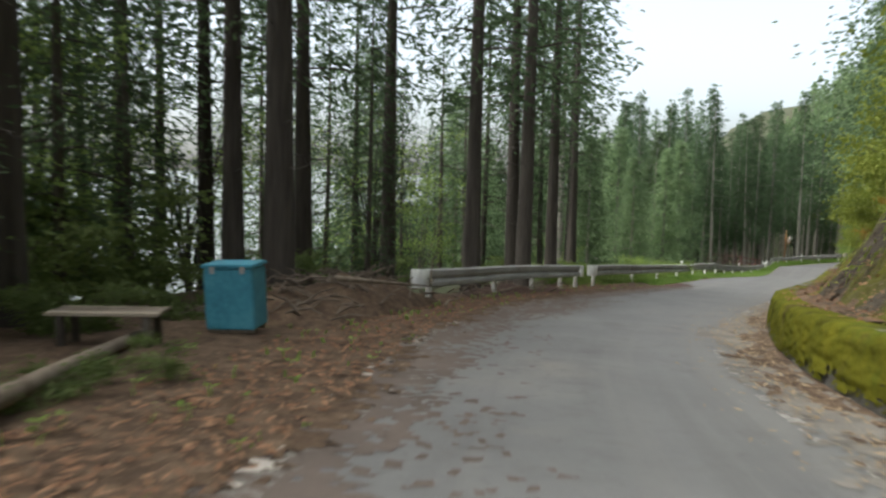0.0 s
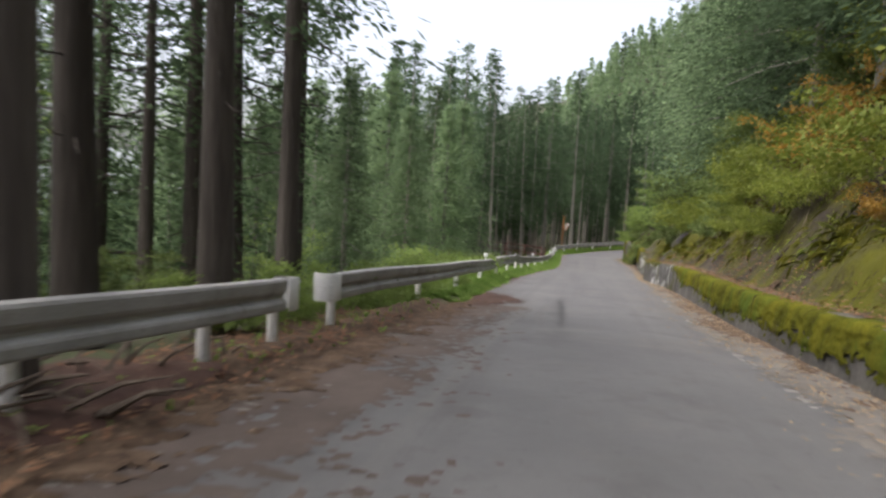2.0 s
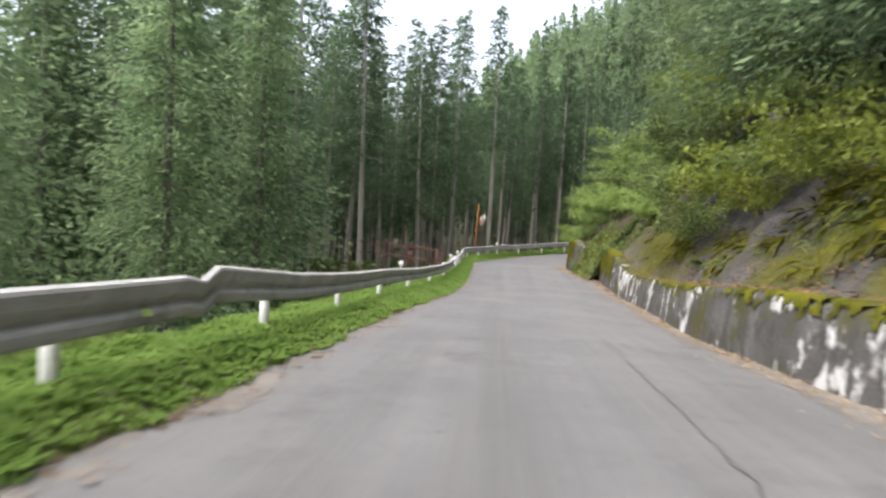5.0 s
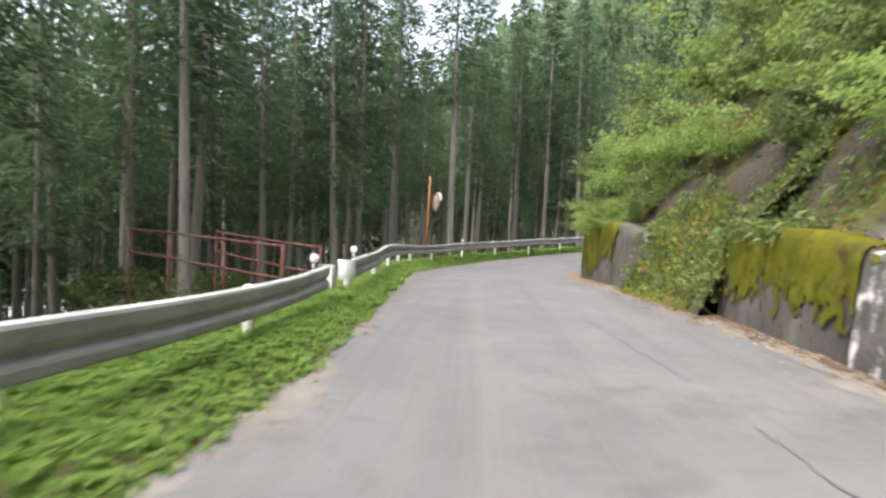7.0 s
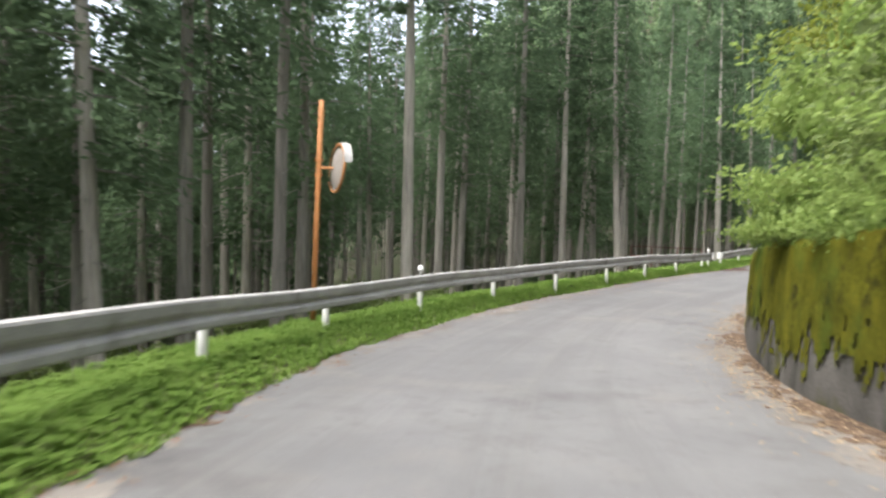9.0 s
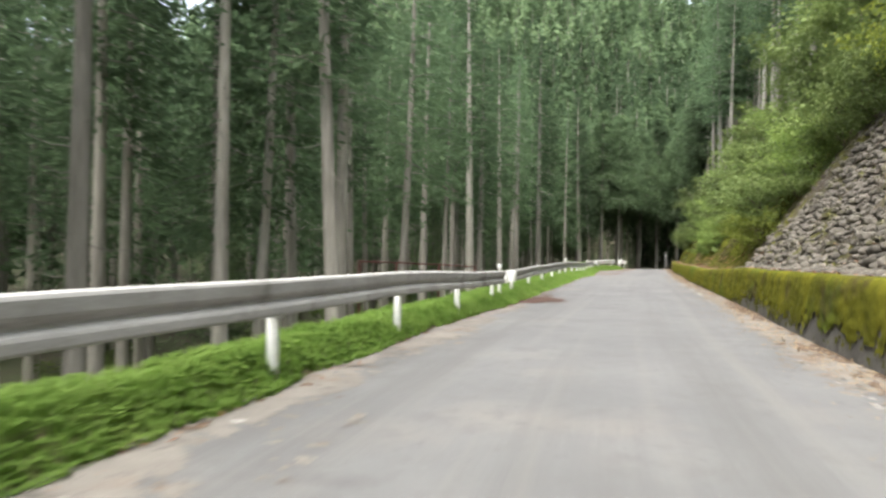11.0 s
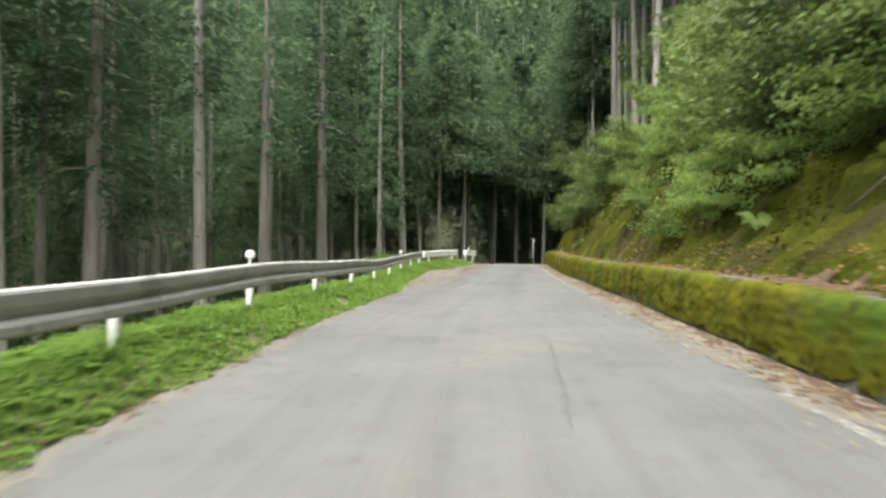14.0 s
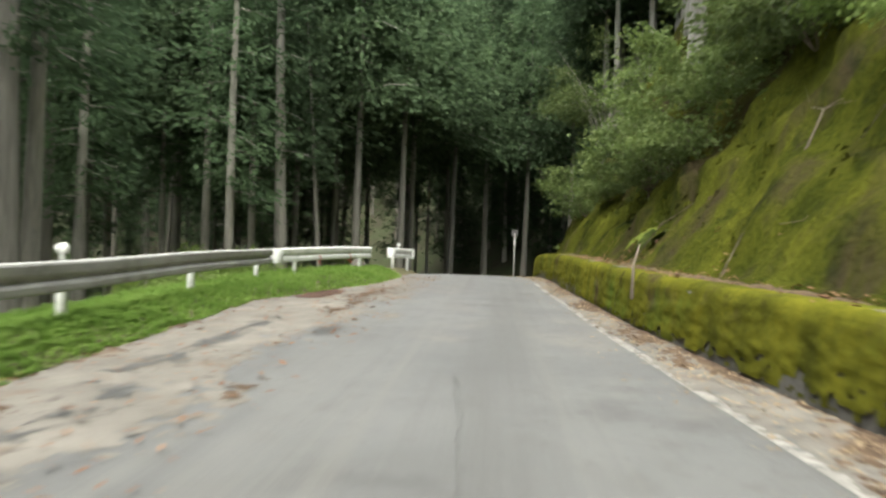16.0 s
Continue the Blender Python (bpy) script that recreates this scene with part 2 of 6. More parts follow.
LITTER = material("dry_leaves", [(0.07, 0.033, 0.018), (0.15, 0.075, 0.04), (0.26, 0.165, 0.095)], 5, 30, 0.85, 0, through_light=0.1)


# Emissive backdrop: distance haze and sky brightness are painted into its colour.
HAZE_BACKDROP = bpy.data.materials.new("misty_distance")
HAZE_BACKDROP.use_nodes = True
haze_glow, haze_mix, haze_noise = (HAZE_BACKDROP.node_tree.nodes.new("ShaderNode" + k) for k in ("Emission", "ValToRGB", "TexNoise"))
haze_noise.inputs["Scale"].default_value = 0.03
haze_mix.color_ramp.elements[0].color, haze_mix.color_ramp.elements[1].color = (0.60, 0.66, 0.69, 1), (0.82, 0.85, 0.86, 1)
haze_glow.inputs["Strength"].default_value = 0.4
HAZE_BACKDROP.node_tree.links.new(haze_noise.outputs[0], haze_mix.inputs[0])
HAZE_BACKDROP.node_tree.links.new(haze_mix.outputs[0], haze_glow.inputs[0])
HAZE_BACKDROP.node_tree.links.new(haze_glow.outputs[0], HAZE_BACKDROP.node_tree.nodes["Material Output"].inputs[0])


STRAW = material("dry_needles", [(0.10, 0.066, 0.038), (0.20, 0.145, 0.088), (0.33, 0.26, 0.17)], 5, 30, 0.85, 0, through_light=0.1)


# ---- the line of the road: s metres along it, d metres to its left, h above it ----
LINE_PTS = np.array([
    (-3.07, -22.99, 3.98),
    (-2.04, -15.32, 3.39),
    (-1.02, -7.66, 2.80),
    (0.00, -0.00, 2.21),
    (1.14, 7.66, 1.62),
    (3.41, 14.36, 1.02),
    (6.78, 21.14, 0.41),
    (10.97, 28.46, -0.33),
    (15.56, 36.53, -1.08),
    (21.45, 47.05, -2.13),
    (27.47, 57.10, -3.00),
    (32.05, 65.14, -3.38),
    (36.24, 72.04, -3.72),
    (42.16, 80.01, -4.45),
    (49.41, 86.28, -4.64),
    (57.91, 90.91, -4.57),
    (67.44, 95.40, -4.55),
    (77.48, 100.09, -4.42),
    (87.82, 104.91, -4.32),
    (98.28, 109.11, -4.39),
    (103.85, 111.34, -4.34),
    (109.42, 113.58, -4.25),
    (114.99, 115.81, -4.15),
    (120.56, 118.05, -4.08),
    (126.13, 120.28, -4.30),
    (131.90, 121.92, -5.05),
    (137.81, 122.95, -5.40),
    (143.79, 123.35, -5.75),
])
EYE_HEIGHT = 1.22


def spline(pts, n=40):
    d = np.vstack([2 * pts[0] - pts[1], pts, 2 * pts[-1] - pts[-2]])
    out = []
    for i in range(1, len(d) - 2):
        a, b, c, e = d[i - 1:i + 3]
        for u in np.linspace(0, 1, n, endpoint=False):
            out.append(0.5 * (2 * b + (c - a) * u + (2 * a - 5 * b + 4 * c - e) * u * u + (3 * b - a - 3 * c + e) * u ** 3))
    out.append(d[-2])
    return np.array(out)


fine_line = spline(LINE_PTS)
along = np.r_[0, np.cumsum(np.hypot(*np.diff(fine_line[:, :2], axis=0).T))]
GS = np.arange(0, along[-1], 0.5)
GP = np.stack([np.interp(GS, along, fine_line[:, k]) for k in range(3)], 1)
GS = GS - 23.0
S_MIN, S_MAX = float(GS[0]), float(GS[-1])
tangent = np.gradient(GP[:, :2], axis=0)
tangent /= np.linalg.norm(tangent, axis=1)[:, None]
GN = np.stack([-tangent[:, 1], tangent[:, 0]], 1)
GZ = GP[:, 2] - EYE_HEIGHT + np.interp(GS, [30, 37, 43, 50, 58, 66], [0, 0.07, 0.13, 0.13, 0.05, 0])


def at(s, d, h=0.0):
    """World place of road coordinates."""
    x = np.interp(s, GS, GP[:, 0]) + np.interp(s, GS, GN[:, 0]) * d
    y = np.interp(s, GS, GP[:, 1]) + np.interp(s, GS, GN[:, 1]) * d
    return Vector((float(x), float(y), float(np.interp(s, GS, GZ) + h)))


def yaw_at(s):
    i = int(np.clip(np.searchsorted(GS, s), 1, len(GS) - 1))
    return math.degrees(math.atan2(tangent[i, 1], tangent[i, 0]))


def tab(*pairs):
    xs, ys = [p[0] for p in pairs], [p[1] for p in pairs]
    return lambda s: np.interp(s, xs, ys)


left_edge = tab((-23, 1.8), (0, 1.5), (6, 1.5), (14, 2.2), (40, 2.1), (50, 1.95), (68, 1.6), (78, 1.85), (85, 2.5), (92, 3.1), (100, 2.95), (106, 2.75), (120, 2.7), (140, 2.6), (150, 2.9), (161, 4.0), (168, 4.4), (174, 3.0), (180, 2.9), (190, 3.2), (203, 3.4))
right_edge = tab((-23, -2.0), (0, -1.9), (12, -2.0), (18, -2.4), (24, -2.55), (40, -2.75), (48, -3.1), (60, -3.5), (70, -3.6), (76, -3.2), (89, -2.4), (95, -2.3), (105, -2.5), (125, -2.65), (140, -2.5), (155, -2.2), (165, -1.65), (175, -1.3), (185, -1.0), (203, -1.0))
rail_lift = tab((13, 0.0), (24, 0.0), (30, 0.08), (38, 0.0), (44, 0.03), (58, 0.0), (70, -0.07), (73, -0.02), (76, 0.03), (85, 0.05), (100, 0.10), (108, 0.12), (115, 0.06), (121, -0.05), (128, 0.0), (135, 0.0))
wall_face = tab((-23, -2.6), (8, -2.7), (18, -3.0), (23, -3.35), (43, -3.5), (53, -3.5), (60, -4.0), (68, -4.1), (74, -4.3), (76, -4.15), (78, -3.85), (80, -3.6), (83, -3.4), (91, -3.05), (95, -2.95), (105, -3.0), (120, -3.3), (138, -3.1), (150, -3.1), (160, -2.7), (166, -2.2), (174, -1.9), (185, -1.7), (203, -1.7))
wall_height = tab((-23, 0.55), (20, 0.6), (40, 0.82), (50, 0.95), (57, 0.9), (66, 0.85), (70, 1.5), (74, 1.6), (75, 0.7), (76.5, 0.7), (77.8, 1.3), (79, 1.5), (82, 1.8), (88, 1.85), (95, 1.85), (100, 1.4), (108, 1.0), (123, 1.0), (133, 0.72), (150, 0.8), (166, 0.8), (203, 0.9))
rail_d = tab((12, 3.25), (16, 3.0), (20, 2.72), (24, 2.65), (48, 2.6), (59, 2.75), (66, 2.5), (73.5, 2.3), (77, 2.36), (81, 2.7), (85, 3.15), (88.7, 3.55), (92.3, 3.72), (96, 3.55), (99.7, 3.26), (103.4, 2.95), (107.2, 2.8), (115, 2.88), (122.5, 3.14), (138.7, 3.36), (146, 3.62), (150, 3.88), (154.4, 4.2), (162, 4.75), (171.6, 5.3), (172.2, 5.2), (177.6, 3.95), (180.2, 3.55), (182.2, 3.1))
verge_h = tab((-23, 0), (77, 0.0), (88, 0.12), (97, 0.16), (104, 0.16), (203, 0.18))


def smooth(x, a, b):
    t = np.clip((x - a) / (b - a), 0, 1)
    return t * t * (3 - 2 * t)


def bank_rise(s, k):
    """Height of the cut bank k metres behind the wall's back."""
    steep = 1.35 + 0.2 * math.sin(s * 0.21) + 0.15 * math.sin(s * 0.07 + 1) + 0.28 * float(smooth(s, 150, 164))
    ledge = 0.55
    r = max(0.0, k - ledge)
    return 0.10 * min(k, ledge) + steep * min(r, 6.0) + 0.62 * max(0.0, min(r - 6.0, 40.0)) + 0.25 * max(0.0, r - 46.0)


def hill_side(x, y):
    """Where the land left of the road climbs to the far ridge (1) or drops to the valley (0)."""
    return float(smooth(x - 0.30 * y, -8, 75))


def land(s, d, hill=None):
    """Height of the hillside over the road's level, beside the road."""
    if hill is None:
        p = at(s, d)
        hill = hill_side(p.x, p.y)
    if d < 0:
        k = float(wall_face(s)) - 0.25 - d
        return float(wall_height(s)) + bank_rise(s, k) if k > 0 else -0.12
    k = d - max(float(rail_d(s)), float(left_edge(s)) + 0.4) - 0.6
    if k <= 0:
        return -0.12
    open_side = 1 - smooth(s, 55, 95)
    flat = 4.0 * (1 - smooth(s, 26, 36)) * smooth(s, -30, 5)
    kk = max(0.0, k - flat)
    fall = -0.62 * min(kk, 24) - 0.3 * max(0, min(kk - 24, 300))
    gully = -0.42 * min(k, 9) - 0.1 * max(0, min(k - 9, 8)) + (0.50 * hill - 0.2 * (1 - hill)) * max(0, min(k - 17, 96)) - 0.4 * max(0, min(k - 113, 90))
    return float(open_side * fall + (1 - open_side) * gully)


def nearest(x, y):
    i = int(np.argmin((GP[:, 0] - x) ** 2 + (GP[:, 1] - y) ** 2))
    off = np.array((x, y)) - GP[i, :2]
    return float(GS[i]), float(off @ GN[i]), float(GZ[i]), float(np.hypot(*off))


def land_at(x, y):
    s, d, z, far = nearest(x, y)
    ahead = math.sqrt(max(0.0, far * far - d * d)) if s > S_MAX - 0.6 else 0.0
    z += 0.55 * min(ahead, 120.0) - 0.45 * max(0.0, ahead - 120.0)
    if d < 0:
        d = min(d + 2.4, -0.01)
    wob = 0.5 * noise.noise((x * 0.09, y * 0.09, 0)) + 2.5 * noise.noise((x * 0.018, y * 0.018, 3)) * smooth(abs(d), 12, 40)
    return z + land(s, d, hill_side(x, y)) + float(wob) * float(smooth(abs(d), 5, 12))


# ---- builders ----
def mesh_of(name, verts, faces, mats=(), smooth_faces=False):
    me = bpy.data.meshes.new(name)
    me.from_pydata([tuple(v) for v in verts], [], faces)
    for m in mats:
        me.materials.append(m)
    if smooth_faces:
        me.polygons.foreach_set("use_smooth", [True] * len(me.polygons))
    me.update()
    return me


def quads_mesh(name, verts, mat, per=4):
    """A mesh from an array of corner points, per corners a face."""
    v = np.asarray(verts, dtype=np.float32).reshape(-1, 3)
    count = len(v) // per
    me = bpy.data.meshes.new(name)
    me.vertices.add(len(v))
    me.vertices.foreach_set("co", v.ravel())
    me.loops.add(len(v))
    me.loops.foreach_set("vertex_index", np.arange(len(v), dtype=np.int32))
    me.polygons.add(count)
    me.polygons.foreach_set("loop_start", np.arange(0, len(v), per, dtype=np.int32))
    me.materials.append(mat)
    me.update(calc_edges=True)
    me.validate()
    return me


def thing(name, label, category, place=None, group="", kind=""):
    ob = new(name)
    ob.empty_display_size = 0.2
    if place is not None:
        ob.matrix_world = place
    return tagged(ob, label, category, group, kind)


def part(name, me, parent=None, label="", m=None):
    ob = new(name, me)
    if parent is not None:
        ob.parent = parent
    if m is not None:
        ob.matrix_local = m
    if label:
        ob["label"] = label
    return ob


def tube(path, radii, sides=8, cap=True, rng=None, rough=0.0):
    """Points and faces of a tube along a path of points, with a radius at each."""
    pts = [Vector(p) for p in path]
    verts, faces = [], []
    for i, p in enumerate(pts):
        way = (pts[min(i + 1, len(pts) - 1)] - pts[max(i - 1, 0)]).normalized()
        side = way.cross(Vector((0, 0, 1)) if abs(way.z) < 0.9 else Vector((1, 0, 0))).normalized()
        up = side.cross(way)
        for k in range(sides):
            a = 2 * math.pi * k / sides
            r = radii[i] * (1 + (rng.uniform(-rough, rough) if rng else 0))
            verts.append(p + side * (r * math.cos(a)) + up * (r * math.sin(a)))
    for i in range(len(pts) - 1):
        for k in range(sides):
            a, b = i * sides + k, i * sides + (k + 1) % sides
            faces.append((a, b, b + sides, a + sides))
    if cap:
        faces.append(tuple(range(sides - 1, -1, -1)))
        faces.append(tuple(range((len(pts) - 1) * sides, len(pts) * sides)))
    return verts, faces


def joined(*pieces):
    verts, faces = [], []
    for v, f in pieces:
        k = len(verts)
        verts += list(v)
        faces += [tuple(i + k for i in face) for face in f]
    return verts, faces


def block(sx, sy, sz, at_=(0, 0, 0), bevel=0.0):
    bm = bmesh.new()
    bmesh.ops.create_cube(bm, size=1)
    bmesh.ops.scale(bm, vec=(sx, sy, sz), verts=bm.verts)
    if bevel:
        bmesh.ops.bevel(bm, geom=bm.edges[:], offset=bevel, segments=2, affect="EDGES")
    bmesh.ops.translate(bm, vec=at_, verts=bm.verts)
    v = [x.co.copy() for x in bm.verts]
    bm.verts.index_update()
    f = [tuple(x.index for x in face.verts) for face in bm.faces]
    bm.free()
    return v, f


def strip(name, s0, s1, step, rows, mats, label, category, smooth_faces=True, kind="structure"):
    """A sheet along the road. rows: functions s -> (d, h), from the right to the left as one walks on."""
    ss = np.arange(s0, s1 + 1e-6, step)
    verts, faces = [], []
    for s in ss:
        for row in rows:
            d, h = row(float(s))
            verts.append(at(float(s), d, h))
    n = len(rows)
    for i in range(len(ss) - 1):
        for k in range(n - 1):
            a = i * n + k
            faces.append((a, a + n, a + n + 1, a + 1))
    me = mesh_of(name, verts, faces, mats, smooth_faces)
    flat = np.array([(float(s), row(float(s))[0]) for s in ss for row in rows])
    corner = np.zeros(len(me.loops), dtype=np.int32)
    me.loops.foreach_get("vertex_index", corner)
    me.uv_layers.new(name="along").data.foreach_set("uv", flat[corner].ravel())
    return tagged(new(name, me), label, category, kind=kind)


def jag(s, seed, amount, scale=1.0):
    return amount * (noise.noise((s * scale, seed * 7.3, 0.0)) + 0.5 * noise.noise((s * scale * 3.1, seed * 3.1, 5.0)))


def atv(s, d, h):
    """World places of arrays of road coordinates."""
    return np.stack([np.interp(s, GS, GP[:, 0]) + np.interp(s, GS, GN[:, 0]) * d,
                     np.interp(s, GS, GP[:, 1]) + np.interp(s, GS, GN[:, 1]) * d, np.interp(s, GS, GZ) + h], 1)


def ragged(name, grid_s, grid_w, mask, place, mat, label, category):
    """A thin sheet over a grid, kept only where its mask is above nought: ragged edges, islands and holes."""
    n, m = len(grid_s), len(grid_w)
    val = np.array([[mask(float(s), float(w)) for w in grid_w] for s in grid_s])
    s, d, h = place(np.repeat(grid_s, m), np.tile(grid_w, n), np.clip(val.ravel(), -0.3, 1.0))
    verts = atv(s, d, h)
    keep = (val[:-1, :-1] + val[1:, :-1] + val[1:, 1:] + val[:-1, 1:]) > 0
    i, j = np.nonzero(keep)
    a = i * m + j
    faces = np.stack([a, a + m, a + m + 1, a + 1], 1)
    used = np.unique(faces)
    back = np.zeros(n * m, int)
    back[used] = np.arange(len(used))
    ob = new(name, mesh_of(name, verts[used], [tuple(int(q) for q in f) for f in back[faces]], [mat], True))
    return tagged(ob, label, category, kind="stuff")

# ---- large structure ----
def build_ground():
    core_x = np.arange(-45, 165, 1.5)
    core_y = np.arange(-45, 175, 1.5)
    grow = 1.5 * np.cumsum(1.18 ** np.arange(1, 36))
    xs = np.r_[core_x[0] - grow[::-1], core_x, core_x[-1] + grow]
    ys = np.r_[core_y[0] - grow[::-1], core_y, core_y[-1] + grow]
    verts = []
    for y in ys:
        for x in xs:
            z = land_at(float(x), float(y))
            verts.append((x, y, z - 0.12))
    n = len(xs)
    faces = [(j * n + i, j * n + i + 1, (j + 1) * n + i + 1, (j + 1) * n + i) for j in range(len(ys) - 1) for i in range(n - 1)]
    ob = new("ground", mesh_of("ground", verts, faces, [FLOOR], True))
    tagged(ob, "brown forest floor of a steep hillside with patches of green", "ground", kind="structure")


build_ground()


def road_row(f):
    def row(s):
        l, r = float(left_edge(s)) + jag(s, 1, 0.12, 0.9), float(right_edge(s)) - 0.35
        d = r + (l - r) * f
        crown = 0.03 * (1 - (2 * f - 1) ** 2) - 0.03
        return d, crown + 0.012 * noise.noise((s * 0.3, d * 0.8, 2))
    return row


strip("road", S_MIN, S_MAX - 0.5, 0.5, [road_row(k / 14) for k in range(15)], [ASPHALT], "grey worn asphalt of a narrow mountain road", "road")


def road_h(s, d):
    l, r = float(left_edge(s)), float(right_edge(s)) - 0.35
    f = min(1, max(0, (d - r) / (l - r)))
    return 0.03 * (1 - (2 * f - 1) ** 2) - 0.03 + 0.012 * noise.noise((s * 0.3, d * 0.8, 2))


def n2(s, d, z):
    return noise.noise((s, d, z))


def scatter_patch(name, s0, s1, lo, hi, mask, mat, label, category, cell=0.08, lift=0.006, heap=0.02, grain=1.0):
    """Loose stuff lying on the asphalt between two lines, thick where its mask is high."""
    ss = np.arange(s0, s1, cell)
    wide = max(abs(hi(float(s)) - lo(float(s))) for s in ss[::20])
    ff = np.linspace(0, 1, max(3, int(wide / cell)))
    lows, highs = np.array([lo(float(s)) for s in ss]), np.array([hi(float(s)) for s in ss])
    def place(s, f, v):
        d = np.interp(s, ss, lows) + (np.interp(s, ss, highs) - np.interp(s, ss, lows)) * f
        base = np.array([road_h(float(a), float(b)) for a, b in zip(s, d)])
        return s + 0.3 * cell * np.sin(d * 91 + s * 57), d + 0.3 * cell * np.sin(s * 83 + f * 41), base + lift + heap * np.clip(v, -0.2, 1)
    def value(s, f):
        a, b = float(np.interp(s, ss, lows)), float(np.interp(s, ss, highs))
        d = a + (b - a) * f
        return mask(s, d, f) + grain * (0.95 * n2(s * 19, d * 21, 91) + 0.55 * n2(s * 7, d * 8, 92))
    return ragged(name, ss, ff, value, place, mat, label, category)


# the painted edge line, worn away in places
def worn(strength):
    return lambda s, d, f: strength - 0.4 * n2(s * 0.5, 3.3, 1) + 0.45 * n2(s * 2.3, d * 9, 2) + 0.8 * n2(s * 9, d * 24, 3) - 0.2 * abs(2 * f - 1)


for s0, s1, strength in ((-20, 9, 0.0), (9.2, 38, -0.08), (104, 126, -0.25), (126, 158, 0.1), (158, 176, 0.35)):
    scatter_patch("edge_line", s0, s1, lambda s: float(right_edge(s)) - 0.065, lambda s: float(right_edge(s)) + 0.065, worn(strength), LINE,
                  "worn and broken white edge line on the asphalt", "road marking", cell=0.035, lift=0.005, heap=0.0)
scatter_patch("edge_line", 97, 106, lambda s: float(left_edge(s)) - 0.42, lambda s: float(left_edge(s)) - 0.31, worn(-0.3), LINE,
              "worn and broken white edge line on the asphalt", "road marking", cell=0.035, lift=0.008, heap=0.0)
# gravel and needles swept to the sides
scatter_patch("gutter_sand", -20, S_MAX - 1, lambda s: float(wall_face(s)) - 0.04, lambda s: float(right_edge(s)) + 0.55,
              lambda s, d, f: (float(right_edge(s)) - 0.02 - d) * 1.9 + 0.75 * n2(s * 0.35, 1.1, 3) + 0.6 * n2(s * 1.1, d * 2.5, 5) + 0.4 * n2(s * 4, d * 7, 6), GRIT,
              "pale sand and grit in the gutter under the wall", "grit", cell=0.06, lift=0.005, heap=0.004)
scatter_patch("gutter_litter", -20, S_MAX - 1, lambda s: float(wall_face(s)) - 0.05, lambda s: float(right_edge(s)) + 0.35,
              lambda s, d, f: (float(right_edge(s)) - 0.44 - d) * 1.6 + 0.8 * n2(s * 0.45, d * 0.8, 13) + 0.7 * n2(s * 1.6, d * 5.5, 15) + 0.5 * n2(s * 4.5, d * 12, 16), DIRT,
              "brown needles, bark and dry leaves swept into the gutter", "leaf litter", cell=0.05, lift=0.009, heap=0.01)
scatter_patch("grit_edge", -8, S_MAX - 1, lambda s: float(left_edge(s)) - 1.0, lambda s: float(left_edge(s)) + 0.15,
              lambda s, d, f: (d - float(left_edge(s)) + 0.22 + 0.35 * float(smooth(s, 92, 98)) * float(smooth(s, 124, 114))) * 1.5 + 0.7 * n2(s * 0.4, 5.1, 23) + 0.5 * n2(s * 1.3, d * 2.5, 25) + 0.35 * n2(s * 5, d * 7, 26), GRIT,
              "sandy grit along the edge of the asphalt", "grit", cell=0.05, lift=0.004, heap=0.0)
scatter_patch("edge_litter", 24, S_MAX - 1, lambda s: float(left_edge(s)) - 0.9, lambda s: float(left_edge(s)) + 0.12,
              lambda s, d, f: -0.32 + (d - float(left_edge(s)) + 0.08) * 1.7 + 0.6 * n2(s * 0.55, d * 0.9, 33) + 0.6 * n2(s * 1.7, d * 5, 35) + 0.5 * n2(s * 6, d * 9, 36) + 0.6 * n2(s * 14, d * 18, 37), DIRT,
              "brown needles and leaves along the grass edge", "leaf litter", cell=0.05, lift=0.008, heap=0.006)
scatter_patch("broken_edging", -20, 12, lambda s: float(left_edge(s)) - 0.2, lambda s: float(left_edge(s)) + 0.1,
              lambda s, d, f: -0.15 + 0.9 * n2(s * 0.9, 2.1, 43) + 0.6 * n2(s * 3, d * 7, 45) - 0.3 * abs(2 * f - 1), KERB,
              "broken pale concrete crumbs beside the asphalt", "concrete edging", cell=0.06, lift=0.008, heap=0.012)
scatter_patch("leaf_drift", -6, 31, lambda s: float(left_edge(s)) - 0.9, lambda s: float(left_edge(s)) + 1.3,
              lambda s, d, f: (d - float(left_edge(s)) + 0.15 + 0.25 * float(smooth(s, 14, 20))) * 1.6 + 0.7 * n2(s * 0.5, d * 0.7, 53) + 0.7 * n2(s * 1.8, d * 3.5, 55) + 0.6 * n2(s * 6, d * 9, 56) + 0.7 * n2(s * 14, d * 17, 57), DIRT,
              "reddish brown cedar litter and soil beside the asphalt", "leaf litter", cell=0.06, lift=0.010, heap=0.025)


scatter_patch("silt_film", -10, 30, lambda s: float(left_edge(s)) - 2.3, lambda s: float(left_edge(s)) + 0.1,
              lambda s, d, f: (d - float(left_edge(s)) + 0.95 + 0.3 * float(smooth(s, 8, 18))) * 0.5 + 0.3 * n2(s * 0.25, d * 0.9, 153) + 0.3 * n2(s * 0.9, d * 2.6, 155) + 0.5 * n2(s * 17, d * 24, 156), SILT,
              "thin film of reddish silt washed over the asphalt", "silt", cell=0.05, lift=0.004, heap=0.0)


def blot(a, e, mid, w, seed, core=0.75, coarse=0.3, fine=0.3):
    def one(s, d, f):
        u = (s - (a + e) / 2) / ((e - a) / 2)
        v = (d - mid) / w
        return core - u * u - v * v + coarse * n2(s * 0.8, d * 1.3, seed) + coarse * n2(s * 2.3, d * 3.5, seed + 1) + fine * n2(s * 6, d * 8, seed + 2) + fine * n2(s * 13, d * 15, seed + 2)
    return one


